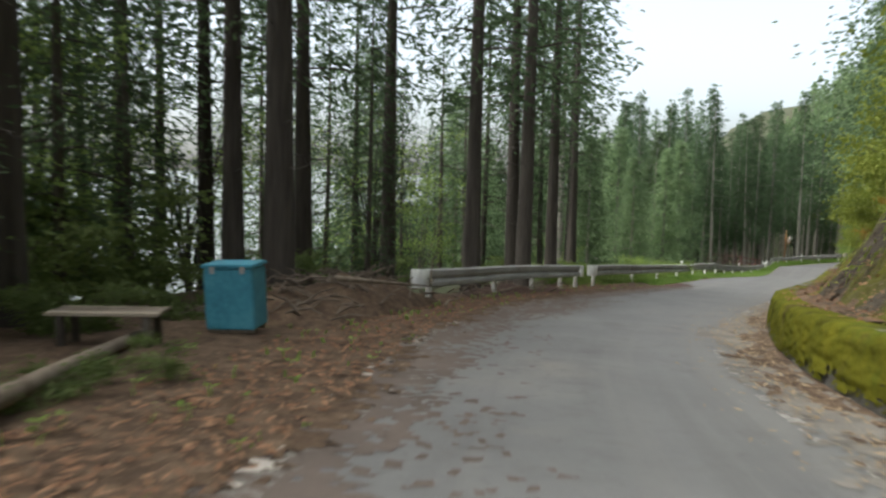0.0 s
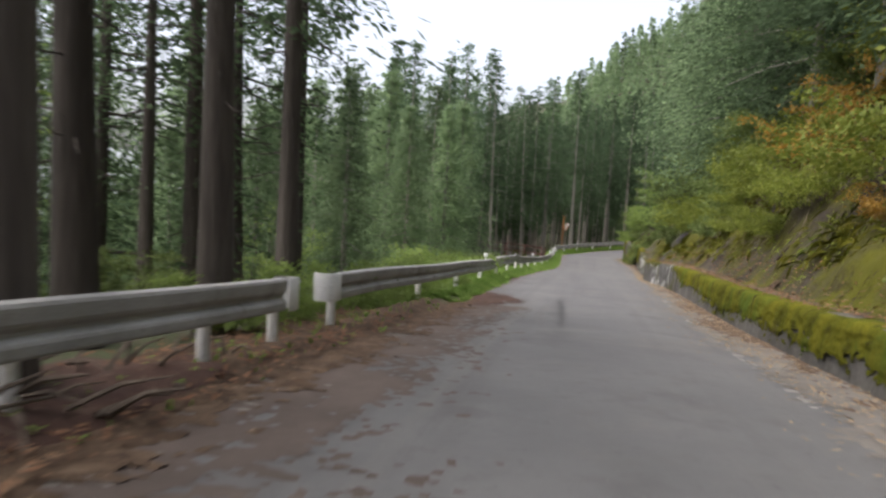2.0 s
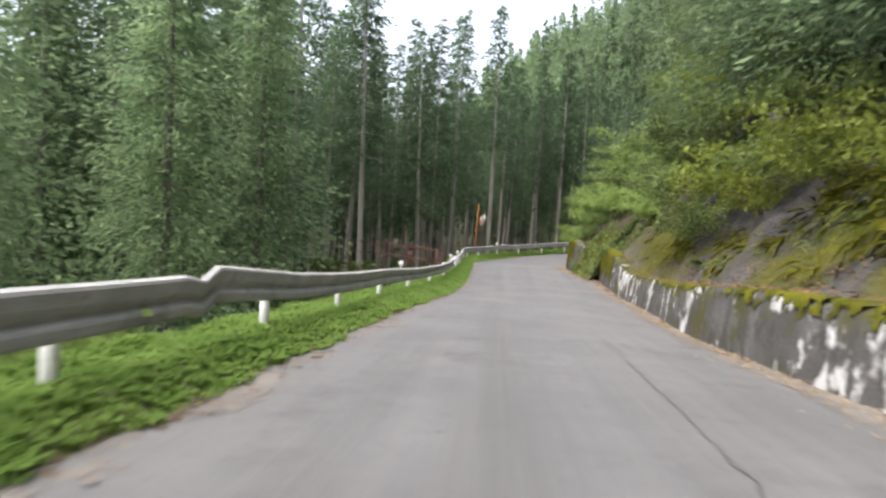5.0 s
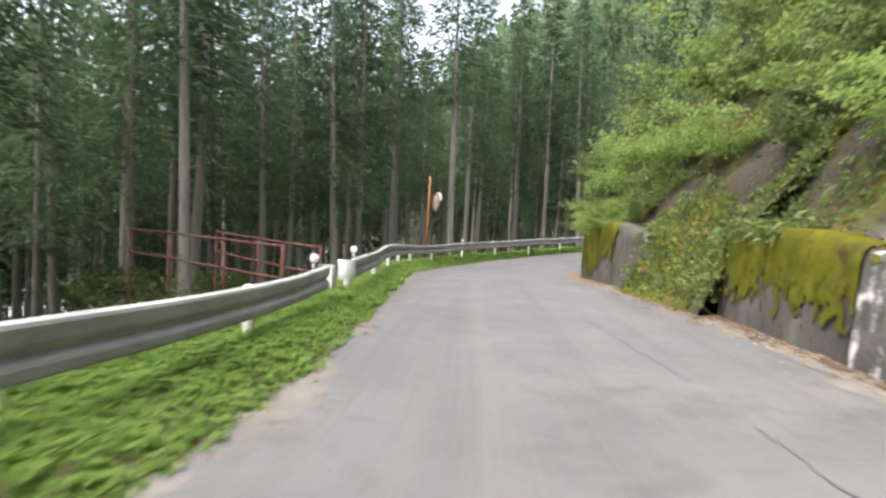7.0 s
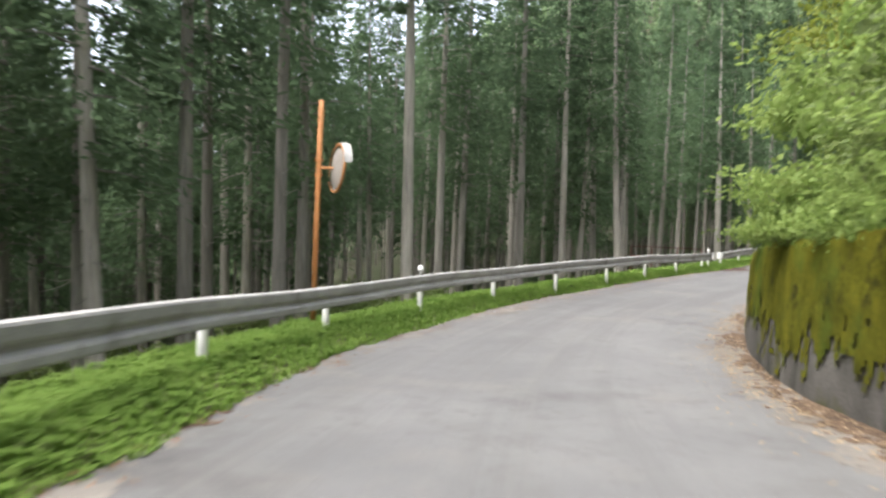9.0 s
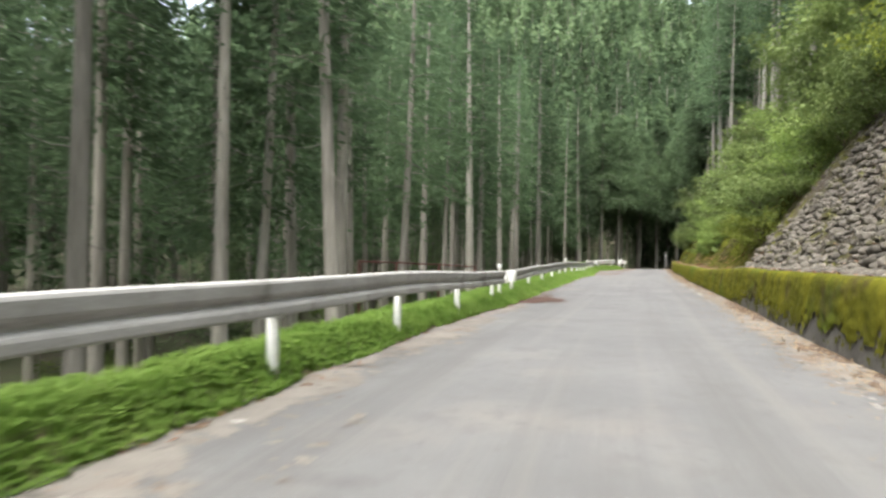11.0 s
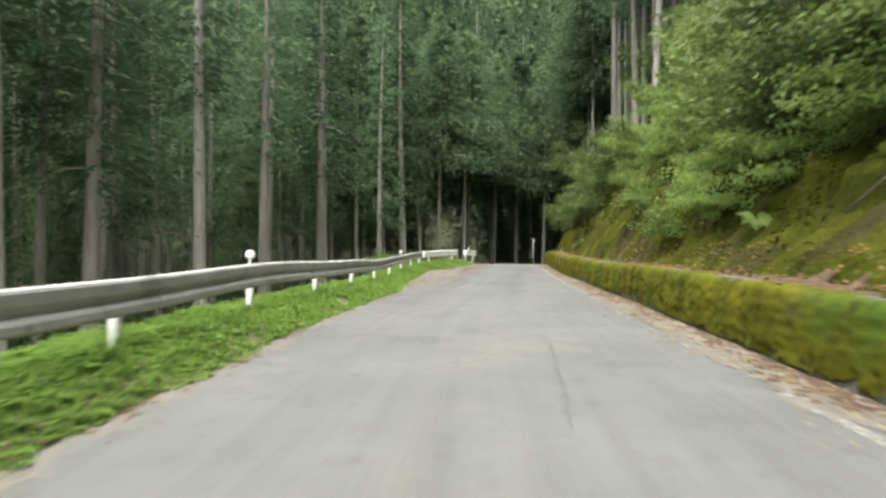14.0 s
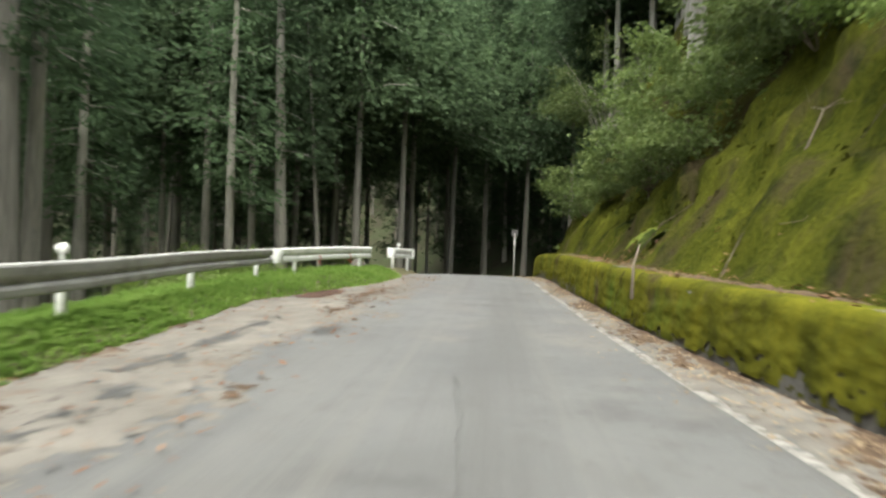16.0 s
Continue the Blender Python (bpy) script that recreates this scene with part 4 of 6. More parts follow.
# ---- the convex mirror at the bend ----
def build_mirror():
    ob = thing("traffic_mirror", "round traffic mirror on a faded orange pole behind the guardrail", "traffic mirror",
               Matrix.Translation(at(92.6, 4.15, 0.0)) @ pose(0, 0, 0, 1.0, 0.5, yaw_at(92.6)))
    v, f = tube([(0, 0, -0.5), (0, 0, 2.0), (0, 0, 4.0), (0, 0, 4.02)], [0.045, 0.045, 0.045, 0.02], 14)
    part("pole", mesh_of("pole", v, f, [ORANGE], True), ob, "faded orange steel pole")
    for q in (3.0, 2.75):
        v, f = block(0.09, 0.12, 0.05, (0, 0, q), 0.008)
        part("clamp", mesh_of("clamp", v, f, [ORANGE]), ob)
    v, f = tube([(0.0, -0.02, 2.87), (0.0, -0.30, 2.87)], [0.025, 0.025], 10)
    part("bracket", mesh_of("bracket", v, f, [ORANGE]), ob)
    # dish faces the inside of the bend
    rings = [(0.0, 0.02), (0.12, 0.018), (0.24, 0.01), (0.34, -0.005), (0.385, -0.02)]
    face_v, face_f, n = [], [], 28
    for r, y in rings:
        for k in range(n):
            a = 2 * math.pi * k / n
            face_v.append((r * math.cos(a) + 1e-4 * k * (r == 0), -y, r * math.sin(a)))
    for i in range(len(rings) - 1):
        for k in range(n):
            a, b = i * n + k, i * n + (k + 1) % n
            face_f.append((a, a + n, b + n, b))
    dish = part("mirror_face", mesh_of("mirror_face", face_v, face_f, [MIRROR], True), ob, "convex mirror surface", pose(0, -0.34, 2.87, 4, 0, 42))
    rim_v, rim_f = tube([(0.40 * math.cos(a), 0.0, 0.40 * math.sin(a)) for a in np.linspace(0, 2 * math.pi, 33)], [0.028] * 33, 8, False)
    part("rim", mesh_of("rim", rim_v, rim_f, [ORANGE], True), dish)
    back = [(r, -0.01 + 0.07 * (1 - (r / 0.39) ** 2)) for r in (0.39, 0.33, 0.22, 0.1, 0.001)]
    bv, bf = [], []
    for r, y in back:
        for k in range(n):
            a = 2 * math.pi * k / n
            bv.append((r * math.cos(a), y, r * math.sin(a)))
    for i in range(len(back) - 1):
        for k in range(n):
            a, b = i * n + k, i * n + (k + 1) % n
            bf.append((a, b, b + n, a + n))
    part("back_cover", mesh_of("back_cover", bv, bf, [GLASS_BACK], True), dish, "dull orange-brown back cover")
    hv, hf = [], []
    for y in (0.02, -0.12):
        for k in range(15):
            a = math.radians(10 + 160 * k / 14)
            hv.append((0.43 * math.cos(a), y, 0.43 * math.sin(a) + (0.02 if y < 0 else 0)))
    for k in range(14):
        hf.append((k, k + 1, k + 16, k + 15))
    part("hood", mesh_of("hood", hv, hf, [GALV], True), dish, "thin weathered metal hood")


build_mirror()


# ---- red pipe fences below the road ----
def build_pipe_fence(points, heights, label):
    ob = thing("pipe_fence", label, "fence", group="red pipe fences beside the road")
    base = [at(s, d, h) for s, d, h in points]
    for p, (s, d, h) in zip(base, points):
        v, f = tube([at(s, d, min(h - 0.6, land(s, d) - 0.4)), p + Vector((0, 0, max(heights) + 0.02))], [0.028, 0.028], 10)
        part("post", mesh_of("post", v, f, [REDPIPE], True), ob)
    for h in heights:
        for a, b in zip(base, base[1:]):
            v, f = tube([a + Vector((0, 0, h)), (a + b) / 2 + Vector((0, 0, h - 0.01)), b + Vector((0, 0, h))], [0.024] * 3, 10)
            part("rail", mesh_of("rail", v, f, [REDPIPE], True), ob)


build_pipe_fence([(72.1, 3.1, -0.05), (73.6, 4.6, -0.03), (75.4, 6.4, 0.0), (77.2, 8.2, 0.0)], (0.45, 0.97), "rusty red pipe fence along a side path behind the guardrail")
build_pipe_fence([(74.3, 3.0, -0.1), (76.4, 4.85, -0.04), (78.6, 6.7, 0.02)], (0.45, 0.95), "rusty red pipe fence beside the gap in the guardrail")
build_pipe_fence([(119.6, 6.9, 0.06), (121.0, 6.3, 0.03), (122.8, 5.5, -0.04), (124.6, 4.75, -0.12)], (0.5, 0.99), "rusty red pipe fence along a side path behind the guardrail")


# ---- plants: builders ----
def diamonds(centres, ways, length, width, rng, droop=0.0):
    """Leaf shapes: a four-cornered blade at each centre, along each way, turned at random."""
    c = np.asarray(centres, float)
    w = np.asarray(ways, float)
    w = w + rng.normal(0, 0.35, w.shape)
    w[:, 2] -= droop
    w /= np.linalg.norm(w, axis=1)[:, None] + 1e-9
    r = rng.normal(0, 1, w.shape)
    side = np.cross(w, r)
    side /= np.linalg.norm(side, axis=1)[:, None] + 1e-9
    ln = length * rng.uniform(0.6, 1.3, (len(c), 1))
    wd = width * rng.uniform(0.6, 1.3, (len(c), 1))
    tip, tail = c + w * ln * 0.5, c - w * ln * 0.5
    mid = c + w * ln * 0.08
    return np.stack([tail, mid + side * wd * 0.5, tip, mid - side * wd * 0.5], 1)


def conifer(height, crown_from, reach, branches, sprays, seed, girth, bark, leaf, spray=0.55, width=0.20, lean=0.0, low_limbs=0):
    """Trunk with limbs, and crown of sprays, of a tall cedar. Returns the two meshes."""
    rng = np.random.default_rng(seed)
    pr = random.Random(seed)
    bend = [pr.uniform(-1, 1) * 0.012 * height for _ in range(2)]
    def stem(z):
        u = z / height
        return Vector((bend[0] * math.sin(u * 2.2) + lean * z, bend[1] * math.sin(u * 2.7), z))
    zs = [-1.2, 0.0, 0.25, 0.7, 1.6] + [height * k / 12 for k in range(2, 12)] + [height * 0.985]
    rad = [girth * 1.5, girth * 1.35, girth * 1.18, girth * 1.06, girth] + [girth * (1 - 0.92 * (k / 12) ** 1.15) for k in range(2, 12)] + [0.02]
    stem_piece = tube([stem(z) for z in zs], rad, 12, True, pr, 0.05)
    pieces = []
    cent, ways = [], []
    golden = 2.39996
    for k in range(branches):
        u = (k + pr.random()) / branches
        z = height * (crown_from + (1 - crown_from) * u)
        r = reach * (1 - u) ** 0.75 * pr.uniform(0.55, 1.1) + 0.25
        if u < 0.12:
            r *= pr.uniform(0.4, 0.95)
        az = golden * k + pr.uniform(-0.5, 0.5)
        way = np.array((math.cos(az), math.sin(az), pr.uniform(-0.28, 0.10)))
        root = np.array(stem(z))
        if k % 2 == 0:
            end = root + way * r * 0.85 + np.array((0, 0, -0.10 * r))
            pieces.append(tube([root, (root + end) / 2 + np.array((0, 0, 0.05 * r)), end], [0.022 + 0.008 * r, 0.012 + 0.005 * r, 0.006], 4, False))
        n = max(4, int(sprays * (0.35 + r / reach)))
        t = rng.uniform(0.18, 1.0, n) ** 0.8
        spread = 0.22 * r * t[:, None]
        pos = root + way * (r * t)[:, None] + rng.normal(0, 1, (n, 3)) * (0.10 + spread) * np.array((1, 1, 0.55))
        pos[:, 2] -= 0.22 * r * t ** 2
        cent.append(pos)
        ways.append(np.tile(way, (n, 1)))
    for k in range(low_limbs):
        z = height * pr.uniform(0.12, crown_from)
        az = pr.uniform(0, 6.28)
        ln = pr.uniform(0.3, 1.1)
        root = np.array(stem(z))
        end = root + np.array((math.cos(az) * ln, math.sin(az) * ln, pr.uniform(-0.5, 0.35)))
        pieces.append(tube([root, (root + end) / 2 + np.array((0, 0, -0.08)), end], [0.018, 0.011, 0.004], 4, False))
    trunk = mesh_of("trunk", *stem_piece, [bark], True)
    if low_limbs > 15:
        limbwork = [mesh_of("limb", *p, [bark], True) for p in pieces]
    else:
        limbwork = [mesh_of("limbwork", *joined(*pieces), [bark], True)]
    crown = quads_mesh("crown", diamonds(np.vstack(cent), np.vstack(ways), spray, width, rng, 0.25), leaf)
    return [trunk, crown] + limbwork


def broadleaf(height, reach, limbs, leaves, seed, girth, leaf, size=0.13, bark=None, first=0.25, spread=1.0, hang=0.1, trunked=True):
    """A small tree or shrub with forked stems and leaves in loose layers."""
    rng = np.random.default_rng(seed)
    pr = random.Random(seed)
    pieces, cent, ways = [], [], []
    for k in range(limbs):
        az = 2.39996 * k + pr.uniform(-0.6, 0.6)
        up = pr.uniform(0.35 if trunked else 0.12, 1.0)
        end = np.array((math.cos(az) * reach * pr.uniform(0.5, 1.0) * spread, math.sin(az) * reach * pr.uniform(0.5, 1.0) * spread, height * up))
        start = np.array((0.05 * math.cos(az), 0.05 * math.sin(az), height * first * pr.uniform(0.0, 0.8) * trunked))
        mid = start * 0.5 + end * 0.5 + np.array((0, 0, 0.14 * height))
        pieces.append(tube([start, mid, end], [girth * 0.5, girth * 0.28, girth * 0.08], 5, False))
        for _ in range(3):
            t = pr.uniform(0.4 if trunked else 0.15, 1.0)
            p = (1 - t) ** 2 * start + 2 * t * (1 - t) * mid + t * t * end
            w = np.array((math.cos(az + pr.uniform(-1.3, 1.3)), math.sin(az + pr.uniform(-1.3, 1.3)), pr.uniform(-0.3, 0.4)))
            tip = p + w * reach * pr.uniform(0.2, 0.5)
            pieces.append(tube([p, tip], [girth * 0.12, girth * 0.03], 4, False))
            n = max(6, leaves // (limbs * 3))
            u = rng.uniform(0.0, 1.15, n)[:, None]
            pos = p + (tip - p) * u + rng.normal(0, 1, (n, 3)) * reach * np.array((0.13, 0.13, 0.06))
            cent.append(pos)
            ways.append(np.tile(w + np.array((0, 0, -hang)), (n, 1)))
    if trunked:
        pieces.append(tube([(0, 0, -0.6), (0.02, 0.01, height * first * 0.5), (0, 0, height * first)], [girth * 1.1, girth, girth * 0.7], 8))
    else:
        pieces.append(tube([(0, 0, -0.4), (0, 0, 0.15)], [girth * 0.8, girth * 0.5], 6))
    v, f = joined(*pieces)
    return mesh_of("branchwork", v, f, [bark or TWIG], True), quads_mesh("foliage", diamonds(np.vstack(cent), np.vstack(ways), size, size * 0.5, rng, 0.15), leaf)


def plant(name, meshes, names, label, category, place, group="", turn=0.0, size=1.0, tilt=(0.0, 0.0)):
    ob = thing(name, label, category, Matrix.Translation(place) @ pose(0, 0, 0, tilt[0], tilt[1], turn) @ Matrix.Diagonal((size, size, size, 1)), group)
    for k, me in enumerate(meshes):
        o = part(names[min(k, len(names) - 1)] if k < 2 else me.name.split(".")[0], me, ob)
        if o.name.startswith(("limbwork", "branchwork")):
            o["kind"] = "stuff"
    return ob


TREE = ("trunk", "crown")
SHRUB = ("branchwork", "foliage")

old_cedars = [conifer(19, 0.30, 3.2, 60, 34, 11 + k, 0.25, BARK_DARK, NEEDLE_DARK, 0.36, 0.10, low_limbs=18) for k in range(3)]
slim_cedars = [conifer(21, 0.25 + 0.07 * k, 2.2, 76, 46, 31 + k, 0.195, BARK, NEEDLE_MID, 0.37, 0.11, low_limbs=12) for k in range(4)]
stout_cedars = [conifer(22, 0.27 + 0.07 * k, 2.3, 76, 46, 131 + k, 0.265, BARK, NEEDLE_MID, 0.37, 0.11, low_limbs=12) for k in range(3)]
full_cedars = [conifer(15, 0.05, 3.1, 120, 130, 51 + k, 0.20, BARK, NEEDLE, 0.27, 0.085) for k in range(3)]
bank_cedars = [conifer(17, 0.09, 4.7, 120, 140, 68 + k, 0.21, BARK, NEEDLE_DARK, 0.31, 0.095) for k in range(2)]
light_bank_cedars = [conifer(17, 0.10, 4.5, 120, 170, 78 + k, 0.21, BARK, NEEDLE, 0.24, 0.07) for k in range(2)]
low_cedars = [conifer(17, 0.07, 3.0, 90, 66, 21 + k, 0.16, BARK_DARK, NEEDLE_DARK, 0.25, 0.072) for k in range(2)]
# trees for the road's end: the tunnel's shade is in the foliage colour
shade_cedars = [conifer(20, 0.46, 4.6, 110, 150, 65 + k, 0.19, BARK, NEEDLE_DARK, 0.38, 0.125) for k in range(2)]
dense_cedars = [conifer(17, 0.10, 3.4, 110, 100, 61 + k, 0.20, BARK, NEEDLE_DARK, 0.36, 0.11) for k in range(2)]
green_trees = [broadleaf(7.5, 3.0, 18, 8500, 71 + k, 0.10, LEAF, 0.175, BARK, 0.35) for k in range(2)]
light_trees = [broadleaf(9.0, 3.0, 16, 2500, 76 + k, 0.09, LEAF_LIGHT, 0.17, BARK_DARK, 0.45) for k in range(2)]
shrubs = [broadleaf(1.7, 1.5, 15, 4600, 81 + k, 0.022, LEAF, 0.13, first=0.1, trunked=False) for k in range(3)]
light_shrubs = [broadleaf(1.6, 1.5, 15, 4200, 86 + k, 0.02, LEAF_LIGHT, 0.13, first=0.1, hang=0.5, trunked=False) for k in range(2)]
yellow_shrubs = [broadleaf(1.7, 1.6, 14, 4000, 91 + k, 0.022, LEAF_YELLOW, 0.12, first=0.1, hang=0.35, trunked=False) for k in range(2)]
autumn_shrubs = [broadleaf(1.4, 1.3, 10, 2200, 97 + k, 0.02, LEAF_ORANGE, 0.11, first=0.1, hang=0.4, trunked=False) for k in range(2)]


def fern_mesh(seed, leaf):
    rng = np.random.default_rng(seed)
    out = []
    for k in range(11):
        az, ln = rng.uniform(0, 6.28), rng.uniform(0.35, 0.7)
        t = np.linspace(0.1, 1, 13)
        x = ln * t
        z = 0.45 * ln * t - 0.62 * ln * t * t
        for sgn in (-1, 1):
            for xi, zi, ti in zip(x, z, t):
                w = 0.16 * math.sin(min(1, ti * 1.1) * 2.9) + 0.015
                a = np.array((xi, 0, zi))
                b = np.array((xi + 0.06, sgn * w, zi - 0.02))
                q = np.array((a - (0.018, 0, 0), b - (0.02, 0, 0), b + (0.012, 0, 0.005), a + (0.022, 0, 0)))
                c, s = math.cos(az), math.sin(az)
                out.append(np.stack([q[:, 0] * c - q[:, 1] * s, q[:, 0] * s + q[:, 1] * c, q[:, 2]], 1))
    return quads_mesh("fronds", np.array(out), leaf)


ferns = [fern_mesh(5, LEAF), fern_mesh(6, LEAF), fern_mesh(7, LEAF_YELLOW)]


def on_land(s, d):
    return at(s, d, land(s, d) - 0.1)


# ---- trees whose places are known ----
BIG = "old cedars beside the guardrail"
for k, (s, d, g) in enumerate([(10.9, 4.95, 1.05), (13.6, 6.3, 0.78), (16.1, 5.7, 0.8), (17.5, 4.1, 0.88), (19.0, 3.27, 0.88), (21.5, 4.63, 0.88), (23.0, 3.9, 0.82), (25.5, 4.1, 0.7), (25.5, 6.6, 0.5), (30.2, 6.0, 0.62), (27.2, 6.8, 0.7), (6.2, 5.6, 1.0), (2.2, 4.6, 1.0), (4.0, 7.6, 0.7), (12.0, 9.5, 0.7), (20.0, 9.5, 0.6)]):
    plant("old_cedar", old_cedars[k % 3], TREE, "old cedar with a thick dark trunk behind the guardrail", "tree", on_land(s, d), BIG, turn=k * 71, size=g)
plant("lone_cedar", slim_cedars[3], TREE, "tall thin cedar standing against the open sky", "tree", on_land(38.5, 9.45), turn=20, size=1.2)

SLIM = "slim grey cedars of the plantation"
known = [(92.8, 8.8), (95.1, 9.0), (97.7, 8.6), (102.4, 7.8), (119.2, 11.1), (116.9, 6.4), (111.6, 8.9), (117.3, 9.8), (118.9, 9.7), (119.4, 7.4), (138.6, 10.9), (145.6, 10.0), (149.5, 10.6), (162.8, 11.0), (166.1, 12.2), (169.6, 10.3), (170.8, 10.7), (156.3, 10.8), (173.0, 17.0), (178.4, 15.3), (179.9, 14.7), (182.1, 8.0), (98.7, 12.1)]
for k, (s, d) in enumerate(known):
    plant("plantation_cedar", stout_cedars[k % 3] if s > 140 else slim_cedars[k % 4], TREE, "straight cedar with pale grey bark and high crown", "tree", on_land(s, d), SLIM, turn=k * 53, size=0.9 + 0.07 * (k % 4), tilt=((k % 3) - 1, (k % 5) * 0.5 - 1))
plant("leaning_cedar", slim_cedars[2], TREE, "thin leaning cedar at the lay-by", "tree", on_land(184.2, 7.1), turn=200, size=0.62, tilt=(3, 5))

# ---- the plantation round them ----
rng = random.Random(4)
taken = [tuple(on_land(s, d))[:2] for s, d in known]


def free(x, y, gap):
    if all((x - a) ** 2 + (y - b) ** 2 > gap * gap for a, b in taken):
        taken.append((x, y))
        return True
    return False


near_count = 0
tries = 0
while near_count < 200 and tries < 9000:
    tries += 1
    s, d = rng.uniform(62, 202), rng.uniform(6.5, 30)
    if d < float(rail_d(s)) + 5.6:
        continue
    p = on_land(s, d)
    ss, dd, zz, far = nearest(p.x, p.y)
    if abs(far - d) > 0.6 or p.x - 0.30 * p.y < -20 or not free(p.x, p.y, 2.1):
        continue
    k = rng.randrange(4)
    plant("plantation_cedar", slim_cedars[k], TREE, "slim straight cedar with pale grey bark and high crown", "tree", p, SLIM, turn=rng.uniform(0, 360), size=rng.uniform(0.8, 1.12), tilt=(rng.uniform(-1.5, 1.5), rng.uniform(-1.5, 1.5)))
    near_count += 1

below = 0
while below < 62:
    s, d = rng.uniform(56, 128), rng.uniform(13, 40)
    p = on_land(s, d)
    if p.x - 0.30 * p.y > 8 or not free(p.x, p.y, 2.6):
        continue
    plant("slope_cedar", (low_cedars + slim_cedars)[below % 3], TREE, "dark cedar on the slope below the road", "tree", p, "cedars on the slope below the road", turn=rng.uniform(0, 360), size=rng.uniform(0.9, 1.2))
    below += 1
FULL = "bushy green cedars on the slope"
full_places = [(44, 9.5, 0.8), (48, 8, 0.7), (52, 10, 0.95), (56, 7.8, 0.8), (60, 9.5, 1.0), (64, 8.6, 0.95), (68, 11, 1.0), (47, 14, 1.0), (54, 15, 1.15), (61, 14.5, 1.2), (69, 16, 1.2), (58, 20, 1.3), (66, 21, 1.4), (38, 14, 0.75), (31, 12, 0.85), (40.5, 15, 1.0), (28, 15, 1.0), (43, 13, 0.85)]
for k, (s, d, g) in enumerate(full_places):
    plant("bushy_cedar", full_cedars[k % 3], TREE, "bushy green cedar with foliage down to the slope", "tree", on_land(s, d), FULL, turn=k * 67, size=g)

# light green undergrowth trees in the belt by the open valley
for k, (s, d, g) in enumerate([(6.5, 8.4, 0.75), (9.4, 11, 0.9), (13.6, 9.4, 0.7), (1, 9, 0.9), (5, 11, 0.9), (10, 9.5, 0.8), (19.5, 8.4, 0.7), (24, 9.5, 0.6), (33, 8, 0.5), (12, 13, 1.0), (26, 13, 0.9), (3, 14, 1.1)]):
    plant("undergrowth_tree", light_trees[k % 2], SHRUB, "small light yellow-green broadleaf tree between the cedars", "tree", on_land(s, d), "broadleaf trees of the undergrowth", turn=k * 77, size=g)
for k, (s, d, g) in enumerate([(28.6, 6.6, 0.75), (26.4, 8.2, 0.8), (9.8, 12.2, 0.9), (12.2, 10.6, 0.8), (6.0, 12.6, 0.9), (14.4, 12.8, 0.9), (7.8, 9.4, 0.7), (6.4, 7.4, 0.62), (9.2, 7.6, 0.6), (4.2, 7.0, 0.6), (11.4, 8.6, 0.6), (2.6, 8.6, 0.7)]):
    plant("slope_cedar", low_cedars[k % 2], TREE, "small dark cedar on the slope below the road", "tree", on_land(s, d), "cedars on the slope below the road", turn=k * 83, size=g)
for k, (s, d, g) in enumerate([(11.2, 6.1, 0.8), (13.2, 8.5, 0.8), (15.6, 8.6, 0.7), (15.2, 5.7, 0.45), (24.6, 11.5, 0.6), (7.6, 6.6, 0.95), (9.3, 9.2, 0.8), (5.2, 9.6, 0.8), (17.8, 11.2, 0.7), (20.6, 12.4, 0.6), (12.6, 12.0, 0.7), (8.2, 12.5, 0.75), (27.5, 9.6, 0.55), (22.4, 9.2, 0.5), (29.6, 12.4, 0.6), (10.4, 10.6, 0.8), (6.8, 10.6, 0.8), (14.6, 11.4, 0.75), (3.6, 12.0, 0.9), (18.6, 9.6, 0.6), (25.2, 9.4, 0.55), (8.6, 14.8, 0.9), (13.8, 14.6, 0.8), (20.4, 15.2, 0.8), (5.6, 15.4, 0.9)]):
    plant("slope_cedar", (old_cedars + low_cedars)[k % 5], TREE, "dark cedar on the slope below the road", "tree", on_land(s, d), "cedars on the slope below the road", turn=k * 59, size=g)
for k, (s, d, g) in enumerate([(4.2, 8.2, 1.2), (6.2, 7.6, 1.1), (8.4, 7.8, 1.2), (10.4, 8.0, 1.2), (2.0, 7.2, 1.3), (4.6, 3.5, 0.35), (5.4, 3.2, 0.3), (9.0, 5.0, 0.5), (12.4, 6.4, 0.6), (15.5, 6.6, 0.55), (18.5, 6.4, 0.5), (21.5, 5.8, 0.45), (24.5, 6.0, 0.5), (3.6, 6.0, 0.7), (7.4, 5.4, 0.45)]):
    plant("undergrowth_bush", shrubs[k % 3], SHRUB, "low green bush between the cedar trunks", "shrub", on_land(s, d), "bushes between the old cedars", turn=k * 37, size=g)

# ---- the wood above the bank on the right ----
taken_right = []
count = 0
tries = 0
